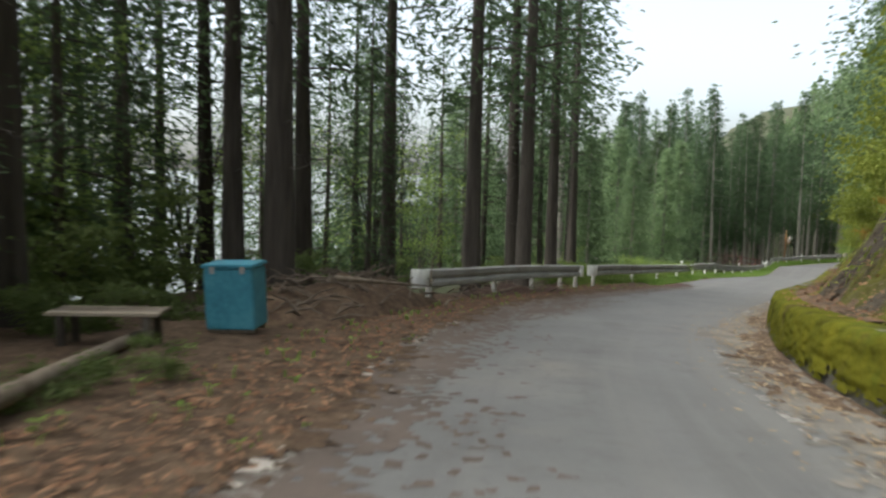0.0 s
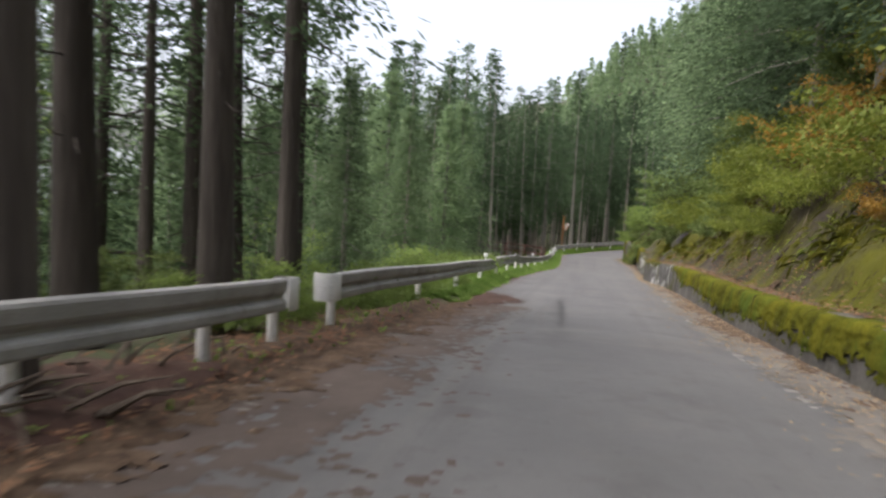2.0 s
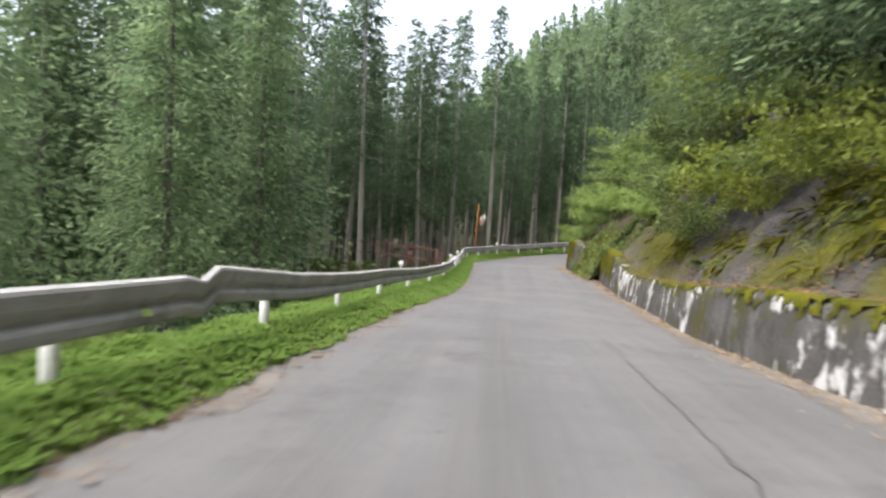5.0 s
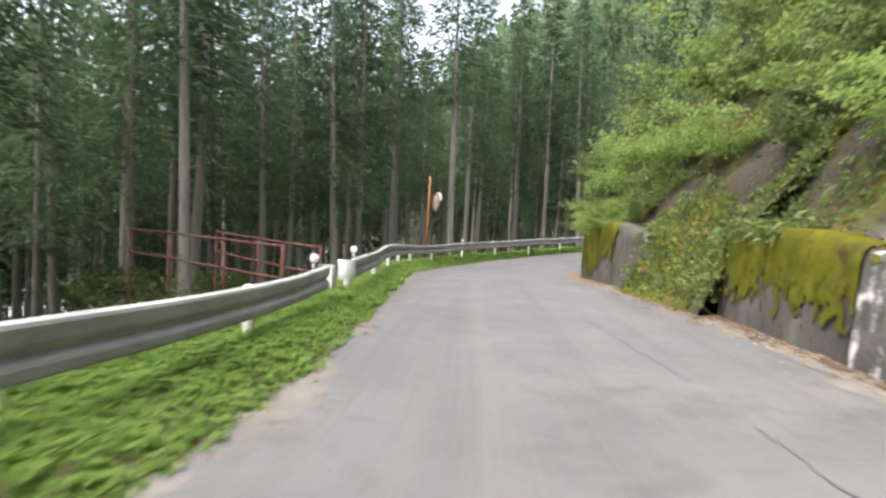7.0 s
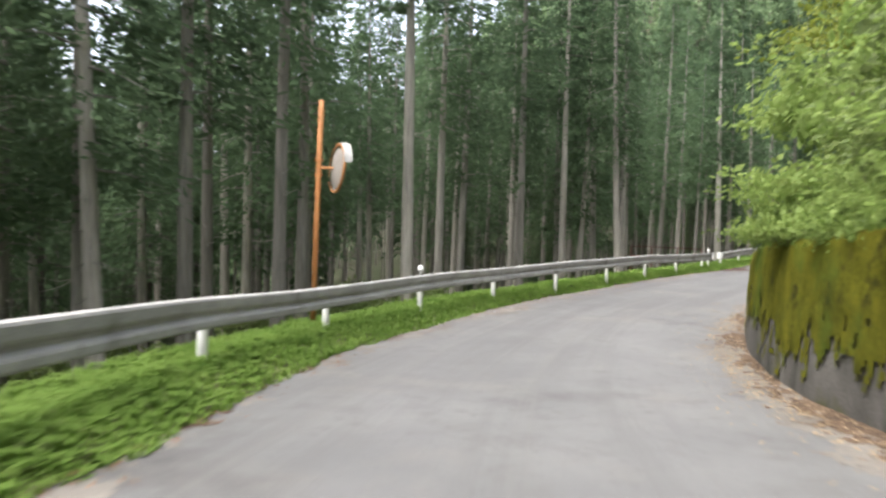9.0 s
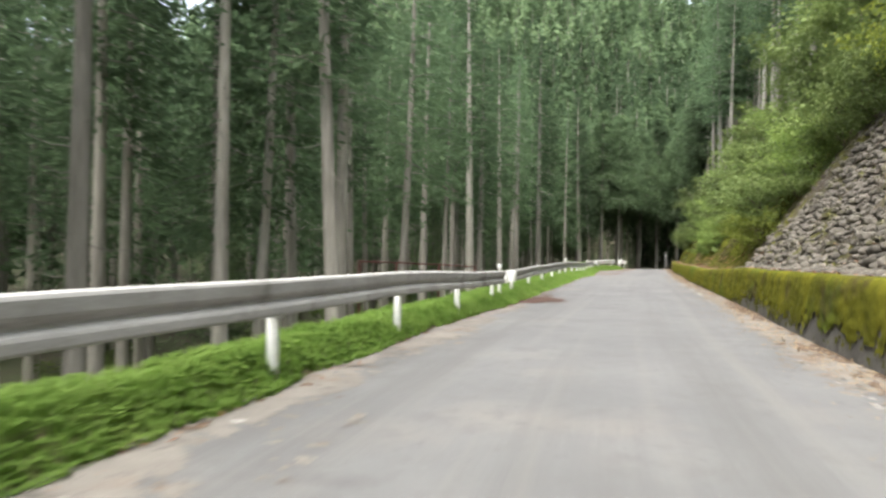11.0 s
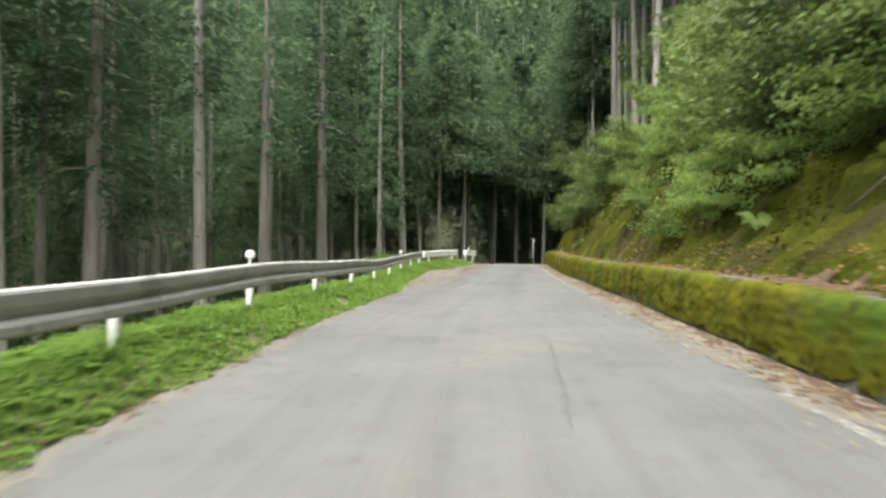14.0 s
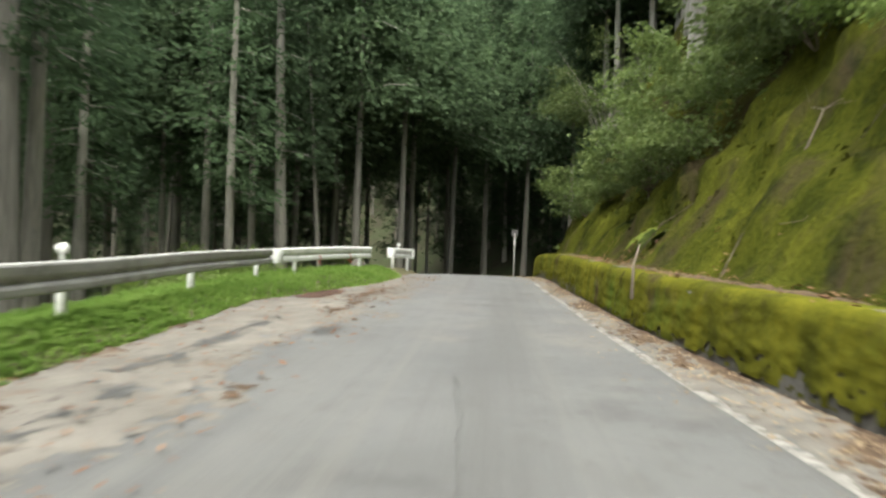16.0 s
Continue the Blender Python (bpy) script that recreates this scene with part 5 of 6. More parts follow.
while count < 130 and tries < 6000:
    tries += 1
    s, d = rng.uniform(-20, 200), -rng.uniform(9.0, 30)
    k = float(wall_face(s)) - d
    if k < 6.5:
        continue
    p = on_land(s, d)
    ss, dd, zz, far = nearest(p.x, p.y)
    if abs(far + d) > 0.8 or any((p.x - a) ** 2 + (p.y - b) ** 2 < 6.5 for a, b in taken_right):
        continue
    taken_right.append((p.x, p.y))
    which = rng.random()
    if s < 75 and which < 0.8:
        plant("bushy_cedar", dense_cedars[count % 2], TREE, "bushy dark cedar on the hillside above the bank", "tree", p, "cedars above the bank", turn=rng.uniform(0, 360), size=rng.uniform(0.7, 1.1))
    elif which < 0.85:
        plant("hillside_cedar", slim_cedars[count % 4], TREE, "slim cedar on the hillside above the bank", "tree", p, "cedars above the bank", turn=rng.uniform(0, 360), size=rng.uniform(0.7, 1.0))
    else:
        plant("hillside_tree", green_trees[count % 2], SHRUB, "light green broadleaf tree on the hillside", "tree", p, "broadleaf trees above the bank", turn=rng.uniform(0, 360), size=rng.uniform(0.9, 1.4))
    count += 1


# dark cedars hanging over the earth bank
for k in range(18):
    s = 17 + k * 2.9 + rng.uniform(-0.7, 0.7)
    b = (rng.uniform(3.9, 5.0) if k % 2 else rng.uniform(5.6, 7.4)) + 1.2 * float(smooth(s, 30, 20))
    plant("bank_cedar", bank_cedars[k % 2], TREE, "dark bushy cedar leaning over the earth bank", "tree", at(s, float(wall_face(s)) - b, float(wall_height(s)) + bank_rise(s, b - 0.3) - 0.3), "dark cedars above the earth bank", turn=rng.uniform(0, 360), size=rng.uniform(0.8, 1.05), tilt=(rng.uniform(-3, 3), rng.uniform(-3, 3)))
for k, (s, b, g) in enumerate([(50.0, 4.0, 1.1), (54.5, 4.4, 1.2), (59.5, 4.6, 1.15), (65.0, 4.4, 1.1)]):
    plant("bank_cedar", light_bank_cedars[k % 2], TREE, "tall green cedar spreading its boughs over the road", "tree", at(s, float(wall_face(s)) - b, float(wall_height(s)) + bank_rise(s, b - 0.3) - 0.3), "dark cedars above the earth bank", turn=k * 110, size=g)
# slim cedars along the upper edge of the bank
for k in range(44):
    s = 112 + k * 2.05 + rng.uniform(-0.7, 0.7)
    b = rng.uniform(6.0, 9.0)
    plant("hillside_cedar", slim_cedars[k % 4], TREE, "slim cedar on the upper edge of the bank", "tree", at(s, float(wall_face(s)) - b, float(wall_height(s)) + bank_rise(s, b - 0.3) - 0.3), "cedars above the bank", turn=rng.uniform(0, 360), size=rng.uniform(0.85, 1.1))
# trees closing over the road at the far end, shade put into their dark foliage
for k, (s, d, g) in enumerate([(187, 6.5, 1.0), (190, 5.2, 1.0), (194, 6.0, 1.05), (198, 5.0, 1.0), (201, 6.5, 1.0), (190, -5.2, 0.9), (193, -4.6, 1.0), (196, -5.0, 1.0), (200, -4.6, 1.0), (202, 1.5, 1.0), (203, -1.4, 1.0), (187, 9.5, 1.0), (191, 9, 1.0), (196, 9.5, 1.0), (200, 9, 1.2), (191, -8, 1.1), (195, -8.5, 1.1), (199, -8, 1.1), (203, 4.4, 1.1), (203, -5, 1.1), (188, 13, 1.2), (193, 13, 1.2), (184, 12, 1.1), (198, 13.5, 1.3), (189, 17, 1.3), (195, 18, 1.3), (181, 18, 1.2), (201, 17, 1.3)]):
    plant("shade_cedar", shade_cedars[k % 2], TREE, "tall cedar closing over the road, foliage darkened as shade", "tree", on_land(s, d), "cedars at the dark end of the road", turn=k * 47, size=g)
# thicket behind them, its deep shade also painted as dark foliage
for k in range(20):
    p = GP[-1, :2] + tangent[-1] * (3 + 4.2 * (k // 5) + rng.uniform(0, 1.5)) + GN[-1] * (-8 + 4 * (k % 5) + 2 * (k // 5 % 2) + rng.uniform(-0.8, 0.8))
    plant("thicket_cedar", dense_cedars[k % 2], TREE, "cedar with foliage to the ground, coloured dark as deep shade", "tree", Vector((p[0], p[1], land_at(*p) - 0.2)), "cedars at the dark end of the road", turn=k * 71, size=rng.uniform(0.8, 1.1))
for k in range(22):
    s = 168 + k * 1.55 + rng.uniform(-0.5, 0.5)
    b = rng.uniform(3.4, 6.4)
    plant("hillside_cedar", slim_cedars[2 + k % 2], TREE, "slim bare-stemmed cedar standing on the bank", "tree", on_land(s, float(wall_face(s)) - b), "cedars above the bank", turn=rng.uniform(0, 360), size=rng.uniform(0.85, 1.1), tilt=(rng.uniform(-2, 2), rng.uniform(-2, 2)))
for k, (s, d, g) in enumerate([(187.5, -4.6, 0.85)]):
    plant("overhanging_tree", green_trees[k % 2], SHRUB, "green broadleaf tree reaching over the shaded road", "tree", on_land(s, d), "broadleaf trees at the dark end of the road", turn=k * 97, size=g)
for k in range(44):
    s = rng.uniform(96, 168)
    b = rng.uniform(6.2, 9.0) + 3.0 * float(smooth(s, 132, 142))
    plant("bank_tree", green_trees[k % 2], SHRUB, "light green broadleaf tree leaning over the bank", "tree", at(s, float(wall_face(s)) - b, float(wall_height(s)) + bank_rise(s, b - 0.3) - 0.2), "broadleaf trees above the bank", turn=rng.uniform(0, 360), size=rng.uniform(0.7, 1.25))
for k in range(45):
    s, d = rng.uniform(62, 196), rng.uniform(5.2, 22)
    if d < float(rail_d(s)) + 2.2 + 3.0 * float(smooth(s, 125, 140)):
        continue
    plant("understory_bush", shrubs[k % 3], SHRUB, "dark green bush on the plantation floor", "shrub", on_land(s, d), "bushes on the plantation floor", turn=rng.uniform(0, 360), size=rng.uniform(0.7, 1.7))
for k in range(12):
    s, d = rng.uniform(88, 196), rng.uniform(14, 28)
    plant("bushy_cedar", full_cedars[k % 3], TREE, "young bushy cedar between the plantation trunks", "tree", on_land(s, d), FULL, turn=rng.uniform(0, 360), size=rng.uniform(0.45, 0.85))

# ---- far woods: too many to count ----
def far_woods(name, places, label, seed, leaf=NEEDLE, n=170, spray=1.15):
    rg = np.random.default_rng(seed)
    cent, ways, sticks = [], [], []
    for x, y, z, hgt, low in places:
        u = rg.uniform(0, 1, n)
        az = rg.uniform(0, 6.283, n)
        r = (2.6 * (1 - u) ** 0.7 + 0.2) * rg.uniform(0.3, 1.05, n) * hgt / 18
        cent.append(np.stack([x + r * np.cos(az), y + r * np.sin(az), z + hgt * (low + (1 - low) * u) - 0.25 * r], 1))
        ways.append(np.stack([np.cos(az), np.sin(az), np.full(n, -0.3)], 1))
        w = 0.14
        for a in (0.4, 1.97):
            dx, dy = math.cos(a) * w, math.sin(a) * w
            sticks.append([(x - dx, y - dy, z - 1), (x + dx, y + dy, z - 1), (x + dx * 0.3, y + dy * 0.3, z + hgt * 0.9), (x - dx * 0.3, y - dy * 0.3, z + hgt * 0.9)])
    ob = thing(name, label, "woods", kind="stuff")
    part("foliage", quads_mesh("foliage", diamonds(np.vstack(cent), np.vstack(ways), spray, spray * 0.48, rg, 0.2), leaf), ob)
    part("trunks", quads_mesh("trunks", np.array(sticks), BARK), ob)


def scatter(n, box, keep, gap, seed, low=(0.12, 0.45)):
    rg = random.Random(seed)
    out, cells = [], {}
    for _ in range(n * 40):
        if len(out) >= n:
            break
        x, y = rg.uniform(box[0], box[1]), rg.uniform(box[2], box[3])
        s, d, z, far = nearest(x, y)
        if not keep(s, math.copysign(far, d), x, y):
            continue
        key = (int(x // gap), int(y // gap))
        if key in cells:
            continue
        cells[key] = 1
        out.append((x, y, land_at(x, y), rg.uniform(14, 21), rg.uniform(*low)))
    return out


far_woods("far_woods", scatter(1500, (-40, 330, 40, 330), lambda s, d, x, y: (28 < d < 70 and s > 55 and x - 0.30 * y > -16), 3.9, 8), "dense cedar woods on the hillside", 1, NEEDLE_MID, 260, 0.9)
# beyond 70 m the paler foliage puts distance haze into the colour
far_woods("far_woods", scatter(3600, (-40, 330, 40, 400), lambda s, d, x, y: (70 < d < 235 and s > 55 and x - 0.30 * y > -16), 5.0, 28), "dense cedar woods on the far ridge, paler with painted haze", 5, NEEDLE, 70, 1.7)
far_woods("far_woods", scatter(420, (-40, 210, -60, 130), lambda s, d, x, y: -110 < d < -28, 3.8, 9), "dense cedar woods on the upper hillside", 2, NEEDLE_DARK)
# woods past the road's end, darkened by colour like the tunnel before them
far_woods("far_woods", scatter(640, (120, 250, 75, 215), lambda s, d, x, y: s > S_MAX - 0.6 and math.hypot(x - GP[-1, 0], y - GP[-1, 1]) > 5, 2.8, 10, (0.40, 0.55)), "cedar woods coloured dark as shade where the road disappears", 3, NEEDLE_DARK, 260)


far_woods("far_woods", scatter(520, (140, 330, 60, 330), lambda s, d, x, y: s > S_MAX - 0.6 and math.hypot(x - GP[-1, 0], y - GP[-1, 1]) > 55, 5.2, 48), "cedar woods on the hill beyond the road", 7, NEEDLE_MID, 90, 1.5)
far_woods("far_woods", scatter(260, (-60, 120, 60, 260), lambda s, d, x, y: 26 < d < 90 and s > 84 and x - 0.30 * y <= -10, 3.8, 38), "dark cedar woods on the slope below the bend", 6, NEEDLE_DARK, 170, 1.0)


# ---- the valley far below on the open side: a glowing backdrop with painted haze ----
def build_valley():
    """Pale hills on the far side of the valley: a glowing sheet with haze in its colour."""
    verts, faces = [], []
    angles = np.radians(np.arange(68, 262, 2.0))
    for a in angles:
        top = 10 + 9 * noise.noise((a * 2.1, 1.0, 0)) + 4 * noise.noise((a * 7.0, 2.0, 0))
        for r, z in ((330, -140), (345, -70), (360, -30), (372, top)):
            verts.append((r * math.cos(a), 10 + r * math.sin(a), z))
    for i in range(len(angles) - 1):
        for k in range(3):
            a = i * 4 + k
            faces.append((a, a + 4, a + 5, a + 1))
    tagged(new("backdrop", mesh_of("backdrop", verts, faces, [HAZE_BACKDROP], True)), "glowing backdrop of pale blue-grey hills with painted haze", "hills", kind="structure")


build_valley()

# ---- shrubs and ferns on the bank ----
BUSH = "shrubs on the bank"


def on_bank(s, k, sink=0.1):
    return at(s, float(wall_face(s)) - 0.3 - k, float(wall_height(s)) - 0.06 + bank_rise(s, k) - sink)


for k, (s, b, kind, g) in enumerate([
        (16, 2.6, "y", 1.0), (18.5, 3.6, "y", 1.1), (27, 3.4, "o", 1.0), (33, 2.6, "o", 0.9), (38, 2.9, "o", 1.1), 
        (23.5, 1.9, "y", 0.55), (28.4, 1.7, "o", 0.5), (34.4, 1.4, "y", 0.5), (37.2, 1.5, "y", 0.6), (41.6, 1.6, "y", 0.7), (45.4, 1.7, "g", 0.7), (19.5, 1.8, "y", 0.6), (12, 1.6, "y", 0.7), (8.6, 1.4, "y", 0.7), (22.5, 2.6, "y", 0.9), (27.5, 2.2, "o", 0.7), (33.6, 1.9, "y", 0.8), (36.2, 3.6, "o", 1.0), (40.4, 2.4, "y", 0.9), (44.6, 3.0, "y", 1.0), (46.5, 2.6, "g", 1.2), (50.5, 2.4, "y", 1.0), (30, 2.2, "y", 1.2), (36.5, 2.2, "y", 1.1), (25, 3.0, "y", 1.2), (13, 3.0, "y", 1.2), (10, 2.2, "y", 1.0), (7, 3.0, "y", 1.2), (49, 3.6, "g", 1.1), (52, 4.4, "g", 1.5), (54, 2.6, "y", 1.2), (57, 3.0, "g", 1.4), (59.5, 2.2, "y", 1.3), (61, 4.2, "g", 1.7), (63, 1.6, "g", 1.2), (65.5, 2.8, "g", 1.5), (68, 4.2, "y", 1.5),
        (76.0, 2.6, "g", 0.9), (77.5, 3.4, "l", 1.1), (79.8, 2.2, "l", 0.9), (81.5, 1.0, "g", 0.7), (82.5, 2.0, "l", 1.2), (84.5, 1.4, "l", 1.1), (86, 0.7, "y", 0.7), (88.2, 0.6, "g", 0.7), (91, 0.5, "l", 0.7), (93.5, 0.6, "l", 0.8), (70.5, 3.4, "g", 1.2), (72.5, 4.6, "g", 1.3), (74.5, 3.6, "l", 1.2), (75.8, 5.0, "g", 1.4), (78.5, 4.6, "l", 1.4), (80.5, 4.0, "g", 1.3), (73.8, 2.6, "g", 0.8), (73.5, 2.2, "g", 0.9), (71, 1.6, "l", 0.9), (87, 1.6, "l", 1.3), (89.5, 1.2, "g", 1.2), (92, 1.0, "l", 1.2), (94, 1.4, "l", 1.3), (90, 3.0, "g", 1.6), (84, 3.8, "l", 1.7), (96.5, 2.4, "l", 1.5), (99, 3.0, "y", 1.4), (102, 3.4, "g", 1.5), (105, 4.4, "y", 1.3),
        (111, 4.0, "g", 1.2), (113.5, 4.4, "y", 1.2), (116, 4.2, "g", 1.2), (118.5, 4.4, "g", 1.2), (121, 4.0, "y", 1.1), (123, 3.4, "g", 1.1), (107.5, 5.2, "g", 1.3), (109.5, 5.8, "g", 1.5), (112, 6.0, "g", 1.4), (114.5, 5.6, "y", 1.3), (117, 6.0, "g", 1.5), (119.5, 5.6, "g", 1.5), (122, 5.2, "g", 1.5), (124, 4.4, "g", 1.4), (125.6, 3.2, "g", 1.2), (127, 2.2, "g", 1.1), (128, 1.2, "y", 0.9), (126.5, 4.6, "g", 1.6), (82.4, 0.3, "l", 0.6), (84.2, 0.2, "l", 0.7), (86.4, 0.3, "l", 0.6), (88, 0.2, "l", 0.7), (90, 0.3, "l", 0.6), (92.4, 0.2, "l", 0.7), (94.6, 0.4, "l", 0.7), (40.5, 3.6, "y", 1.2), (43.2, 3.6, "g", 1.2), (45.4, 4.4, "y", 1.3), (47.4, 3.6, "g", 1.2), (38.4, 4.4, "g", 1.2), (36.2, 4.6, "y", 1.0), (33.8, 4.8, "o", 1.0), (41.8, 2.2, "y", 0.7), (48.8, 2.4, "y", 0.8), (158.5, 1.8, "l", 0.7), (163.0, 2.4, "l", 0.8), (166.0, 3.2, "l", 1.0), (160.2, 4.6, "l", 1.1), (164.6, 4.4, "g", 1.2), (168.6, 4.2, "l", 1.1), (154.6, 2.6, "l", 0.9), (156.4, 3.4, "l", 1.1), (158.6, 2.8, "l", 0.9), (161.0, 3.8, "l", 1.0), (146.4, 2.2, "l", 0.8), (144.0, 2.8, "l", 1.0), (170.0, 3.6, "g", 1.2), (173.0, 3.2, "g", 1.2), (176.0, 2.8, "g", 1.2), (148.8, 1.6, "l", 0.8), (150.2, 2.4, "l", 0.9), (151.6, 1.2, "l", 0.7), (152.6, 2.0, "l", 0.8), (149.4, 3.4, "l", 1.1), (127.6, 2.8, "l", 1.2), (129.4, 3.4, "l", 1.2), (131.5, 3.0, "l", 1.1), (129, 1.6, "g", 1.1), (131, 2.4, "g", 1.4), (133, 3.4, "g", 1.5), (130, 4.4, "g", 1.7), (136, 5.0, "g", 1.6), (139, 4.6, "g", 1.5), (141.5, 3.6, "g", 1.5), (143.5, 4.2, "g", 1.6), (146, 3.4, "g", 1.5), (148, 2.9, "g", 1.4), (150, 3.2, "g", 1.5), (152.5, 3.8, "g", 1.6), (156, 5.2, "g", 1.5), (160, 5.4, "g", 1.5), (164, 5.4, "g", 1.5), (168, 3.2, "g", 1.3), (171, 2.2, "g", 1.1), (174, 1.8, "g", 1.1), (178, 1.6, "g", 1.0), (182, 1.4, "g", 1.0)]):
    src, lab = {"g": (shrubs, "leafy green shrub growing out of the bank"), "y": (yellow_shrubs, "yellow-green shrub hanging over the bank"), "l": (light_shrubs, "light green leafy shrub hanging over the wall"), "o": (autumn_shrubs, "small shrub with orange autumn leaves")}[kind]
    plant("shrub", src[k % len(src)], SHRUB, lab, "shrub", on_bank(s, b), BUSH, turn=k * 83, size=g, tilt=(0, 0))
for k in range(120):
    s = rng.uniform(8, 195)
    b = rng.uniform(0.9, 6.2)
    if 109 < s < 128:
        b = rng.uniform(5.5, 7.5)
    ob = part("fern", ferns[k % 3])
    ob.matrix_world = Matrix.Translation(on_bank(s, b, -0.02)) @ pose(0, 0, 0, 0, 0, yaw_at(s) - 90) @ pose(0, 0, 0, 35, 0, rng.uniform(0, 360)) @ Matrix.Diagonal((0.7, 0.7, 0.7, 1))
    tagged(ob, "green fern on the mossy bank", "fern", "ferns on the bank")
# upper edge of the bank: overhanging greenery
for k in range(47):
    s = 60 + k * 2.9 + rng.uniform(-0.8, 0.8)
    b = rng.uniform(6.0, 8.2)
    src = yellow_shrubs if (s < 70 and rng.random() < 0.12) else shrubs
    plant("shrub", src[k % len(src)], SHRUB, "leafy shrub on the upper edge of the bank", "shrub", on_bank(s, b), "shrubs on the upper edge of the bank", turn=rng.uniform(0, 360), size=rng.uniform(1.2, 2.0))
# weeds behind the guardrail
for k, (s, d, g) in enumerate([(33.5, 3.6, 0.55), (35.2, 3.9, 0.75), (36.6, 3.7, 0.65), (38.2, 3.8, 0.75), (39.4, 4.0, 0.8), (40.8, 3.9, 0.7), (42.2, 4.1, 0.6), (31, 3.4, 0.4), (28.5, 3.5, 0.4), (26.5, 3.4, 0.35), (24, 3.6, 0.4), (37.4, 4.3, 0.95), (39.0, 4.4, 1.05), (41.2, 4.3, 1.0), (43.0, 4.4, 0.95), (45.0, 4.3, 0.8), (47.0, 4.3, 0.7), (22.8, 3.7, 0.5), (25.2, 3.6, 0.5), (27.4, 3.7, 0.5), (29.4, 3.9, 0.5), (28.2, 3.0, 0.32), (29.8, 2.95, 0.36), (31.2, 2.9, 0.34), (32.6, 3.0, 0.36), (34.2, 3.0, 0.3), (26.6, 3.05, 0.3), (171.5, 6.9, 0.8), (173.5, 7.0, 0.9), (168.5, 6.6, 0.6), (175.5, 6.4, 0.6), (40, 4.0, 0.5)]):
    plant("weed_bush", light_shrubs[k % 2], SHRUB, "low green bush of weeds behind the guardrail", "weeds", on_land(s, d) + Vector((0, 0, 0.1)), "weeds behind the guardrail", turn=k * 61, size=g)


# ---- grass along the verge ----
def grass_belt(name, s0, s1, per_metre, tall, label, seed):
    rg = np.random.default_rng(seed)
    n = int((s1 - s0) * per_metre)
    ss = rg.uniform(s0, s1, n)
    blades = []
    for s in ss:
        s = float(s)
        l = float(left_edge(s)) - 0.08 + jag(s, 21, 0.16, 0.9)
        out = float(rail_d(s)) + 0.75
        k = rg.uniform(0, 1)
        d = l + (out - l) * k
        gap = noise.noise((s * 0.7, d * 1.5, 9))
        if gap < -0.55 and k < 0.3:
            continue
        kk = (d - float(left_edge(s)) + 0.05) / max(0.5, out + 0.15 - float(left_edge(s)))
        h = verge_row(min(1, max(0, kk)))(s)[1]
        p = np.array(at(s, d, h))
        ln = tall * rg.uniform(0.4, 1.0) * (0.55 + 0.6 * min(1, k * 1.6)) * (1 + 0.5 * noise.noise((s * 0.5, d, 3)))
        az = rg.uniform(0, 6.283)
        lean = rg.uniform(0.15, 0.75)
        w = rg.uniform(0.007, 0.015) * (1.6 if rg.random() < 0.25 else 1)
        way = np.array((math.cos(az), math.sin(az), 0))
        side = np.array((-way[1], way[0], 0)) * w
        mid = p + way * ln * lean * 0.35 + np.array((0, 0, ln * 0.6))
        tip = p + way * ln * lean + np.array((0, 0, ln * (1 - 0.35 * lean)))
        blades.append((p - side, p + side, mid + side * 0.8, mid - side * 0.8))
        blades.append((mid - side * 0.8, mid + side * 0.8, tip + side * 0.1, tip - side * 0.1))
        if rg.random() < 0.4:
            c = p + np.array((0, 0, ln * 0.7))
            lz = rg.uniform(0.45, 1.0)
            for j in range(3):
                a2 = az + 2.1 * j
                o = np.array((math.cos(a2), math.sin(a2), 0.25))
                sd = np.array((-math.sin(a2), math.cos(a2), 0)) * 0.026 * lz
                blades.append((c, c + o * 0.04 * lz + sd, c + o * 0.09 * lz, c + o * 0.04 * lz - sd))
    ob = new(name, quads_mesh(name, np.array(blades), GRASS))
    tagged(ob, label, "grass", kind="stuff")


grass_belt("grass", 29.5, 72, 850, 0.15, "bright green grass and weeds under the guardrail", 1)
grass_belt("grass", 72, 122, 950, 0.19, "bright green grass and weeds round the bend", 2)
grass_belt("grass", 122, 178, 900, 0.145, "bright green grass and weeds under the guardrail", 3)
grass_belt("grass", 2, 30, 22, 0.12, "thin grass in cedar litter beside the road", 4)


# ---- leaf litter: single leaves and twigs ----
def litter(name, n, s0, s1, lo, hi, mat, size, label, seed, lift=0.02):
    rg = np.random.default_rng(seed)
    out = []
    for _ in range(n):
        s = float(rg.uniform(s0, s1))
        a, b = lo(s), hi(s)
        d = a + (b - a) * float(rg.beta(1.3, 1.6))
        c = np.array(at(s, d, road_h(s, d) + lift + rg.uniform(0, 0.03)))
        az = rg.uniform(0, 6.283)
        w = np.array((math.cos(az), math.sin(az), rg.uniform(-0.3, 0.3)))
        sd = np.array((-math.sin(az), math.cos(az), rg.uniform(-0.4, 0.4)))
        ln, wd = size * rg.uniform(0.5, 1.5), size * rg.uniform(0.15, 0.5)
        out.append((c - w * ln * 0.5, c + sd * wd * 0.5, c + w * ln * 0.5, c - sd * wd * 0.5))
    ob = new(name, quads_mesh(name, np.array(out), mat))
    tagged(ob, label, "leaf litter", kind="stuff")


litter("dry_leaves", 16000, 0, 200, lambda s: float(wall_face(s)) + 0.02, lambda s: float(right_edge(s)) + 0.05, STRAW, 0.07, "straw-coloured needles and leaves in the gutter", 1)
litter("dry_leaves", 2600, 0, 200, lambda s: float(right_edge(s)) - 0.2, lambda s: float(right_edge(s)) + 0.7, STRAW, 0.06, "dry brown leaves scattered on the asphalt", 2)
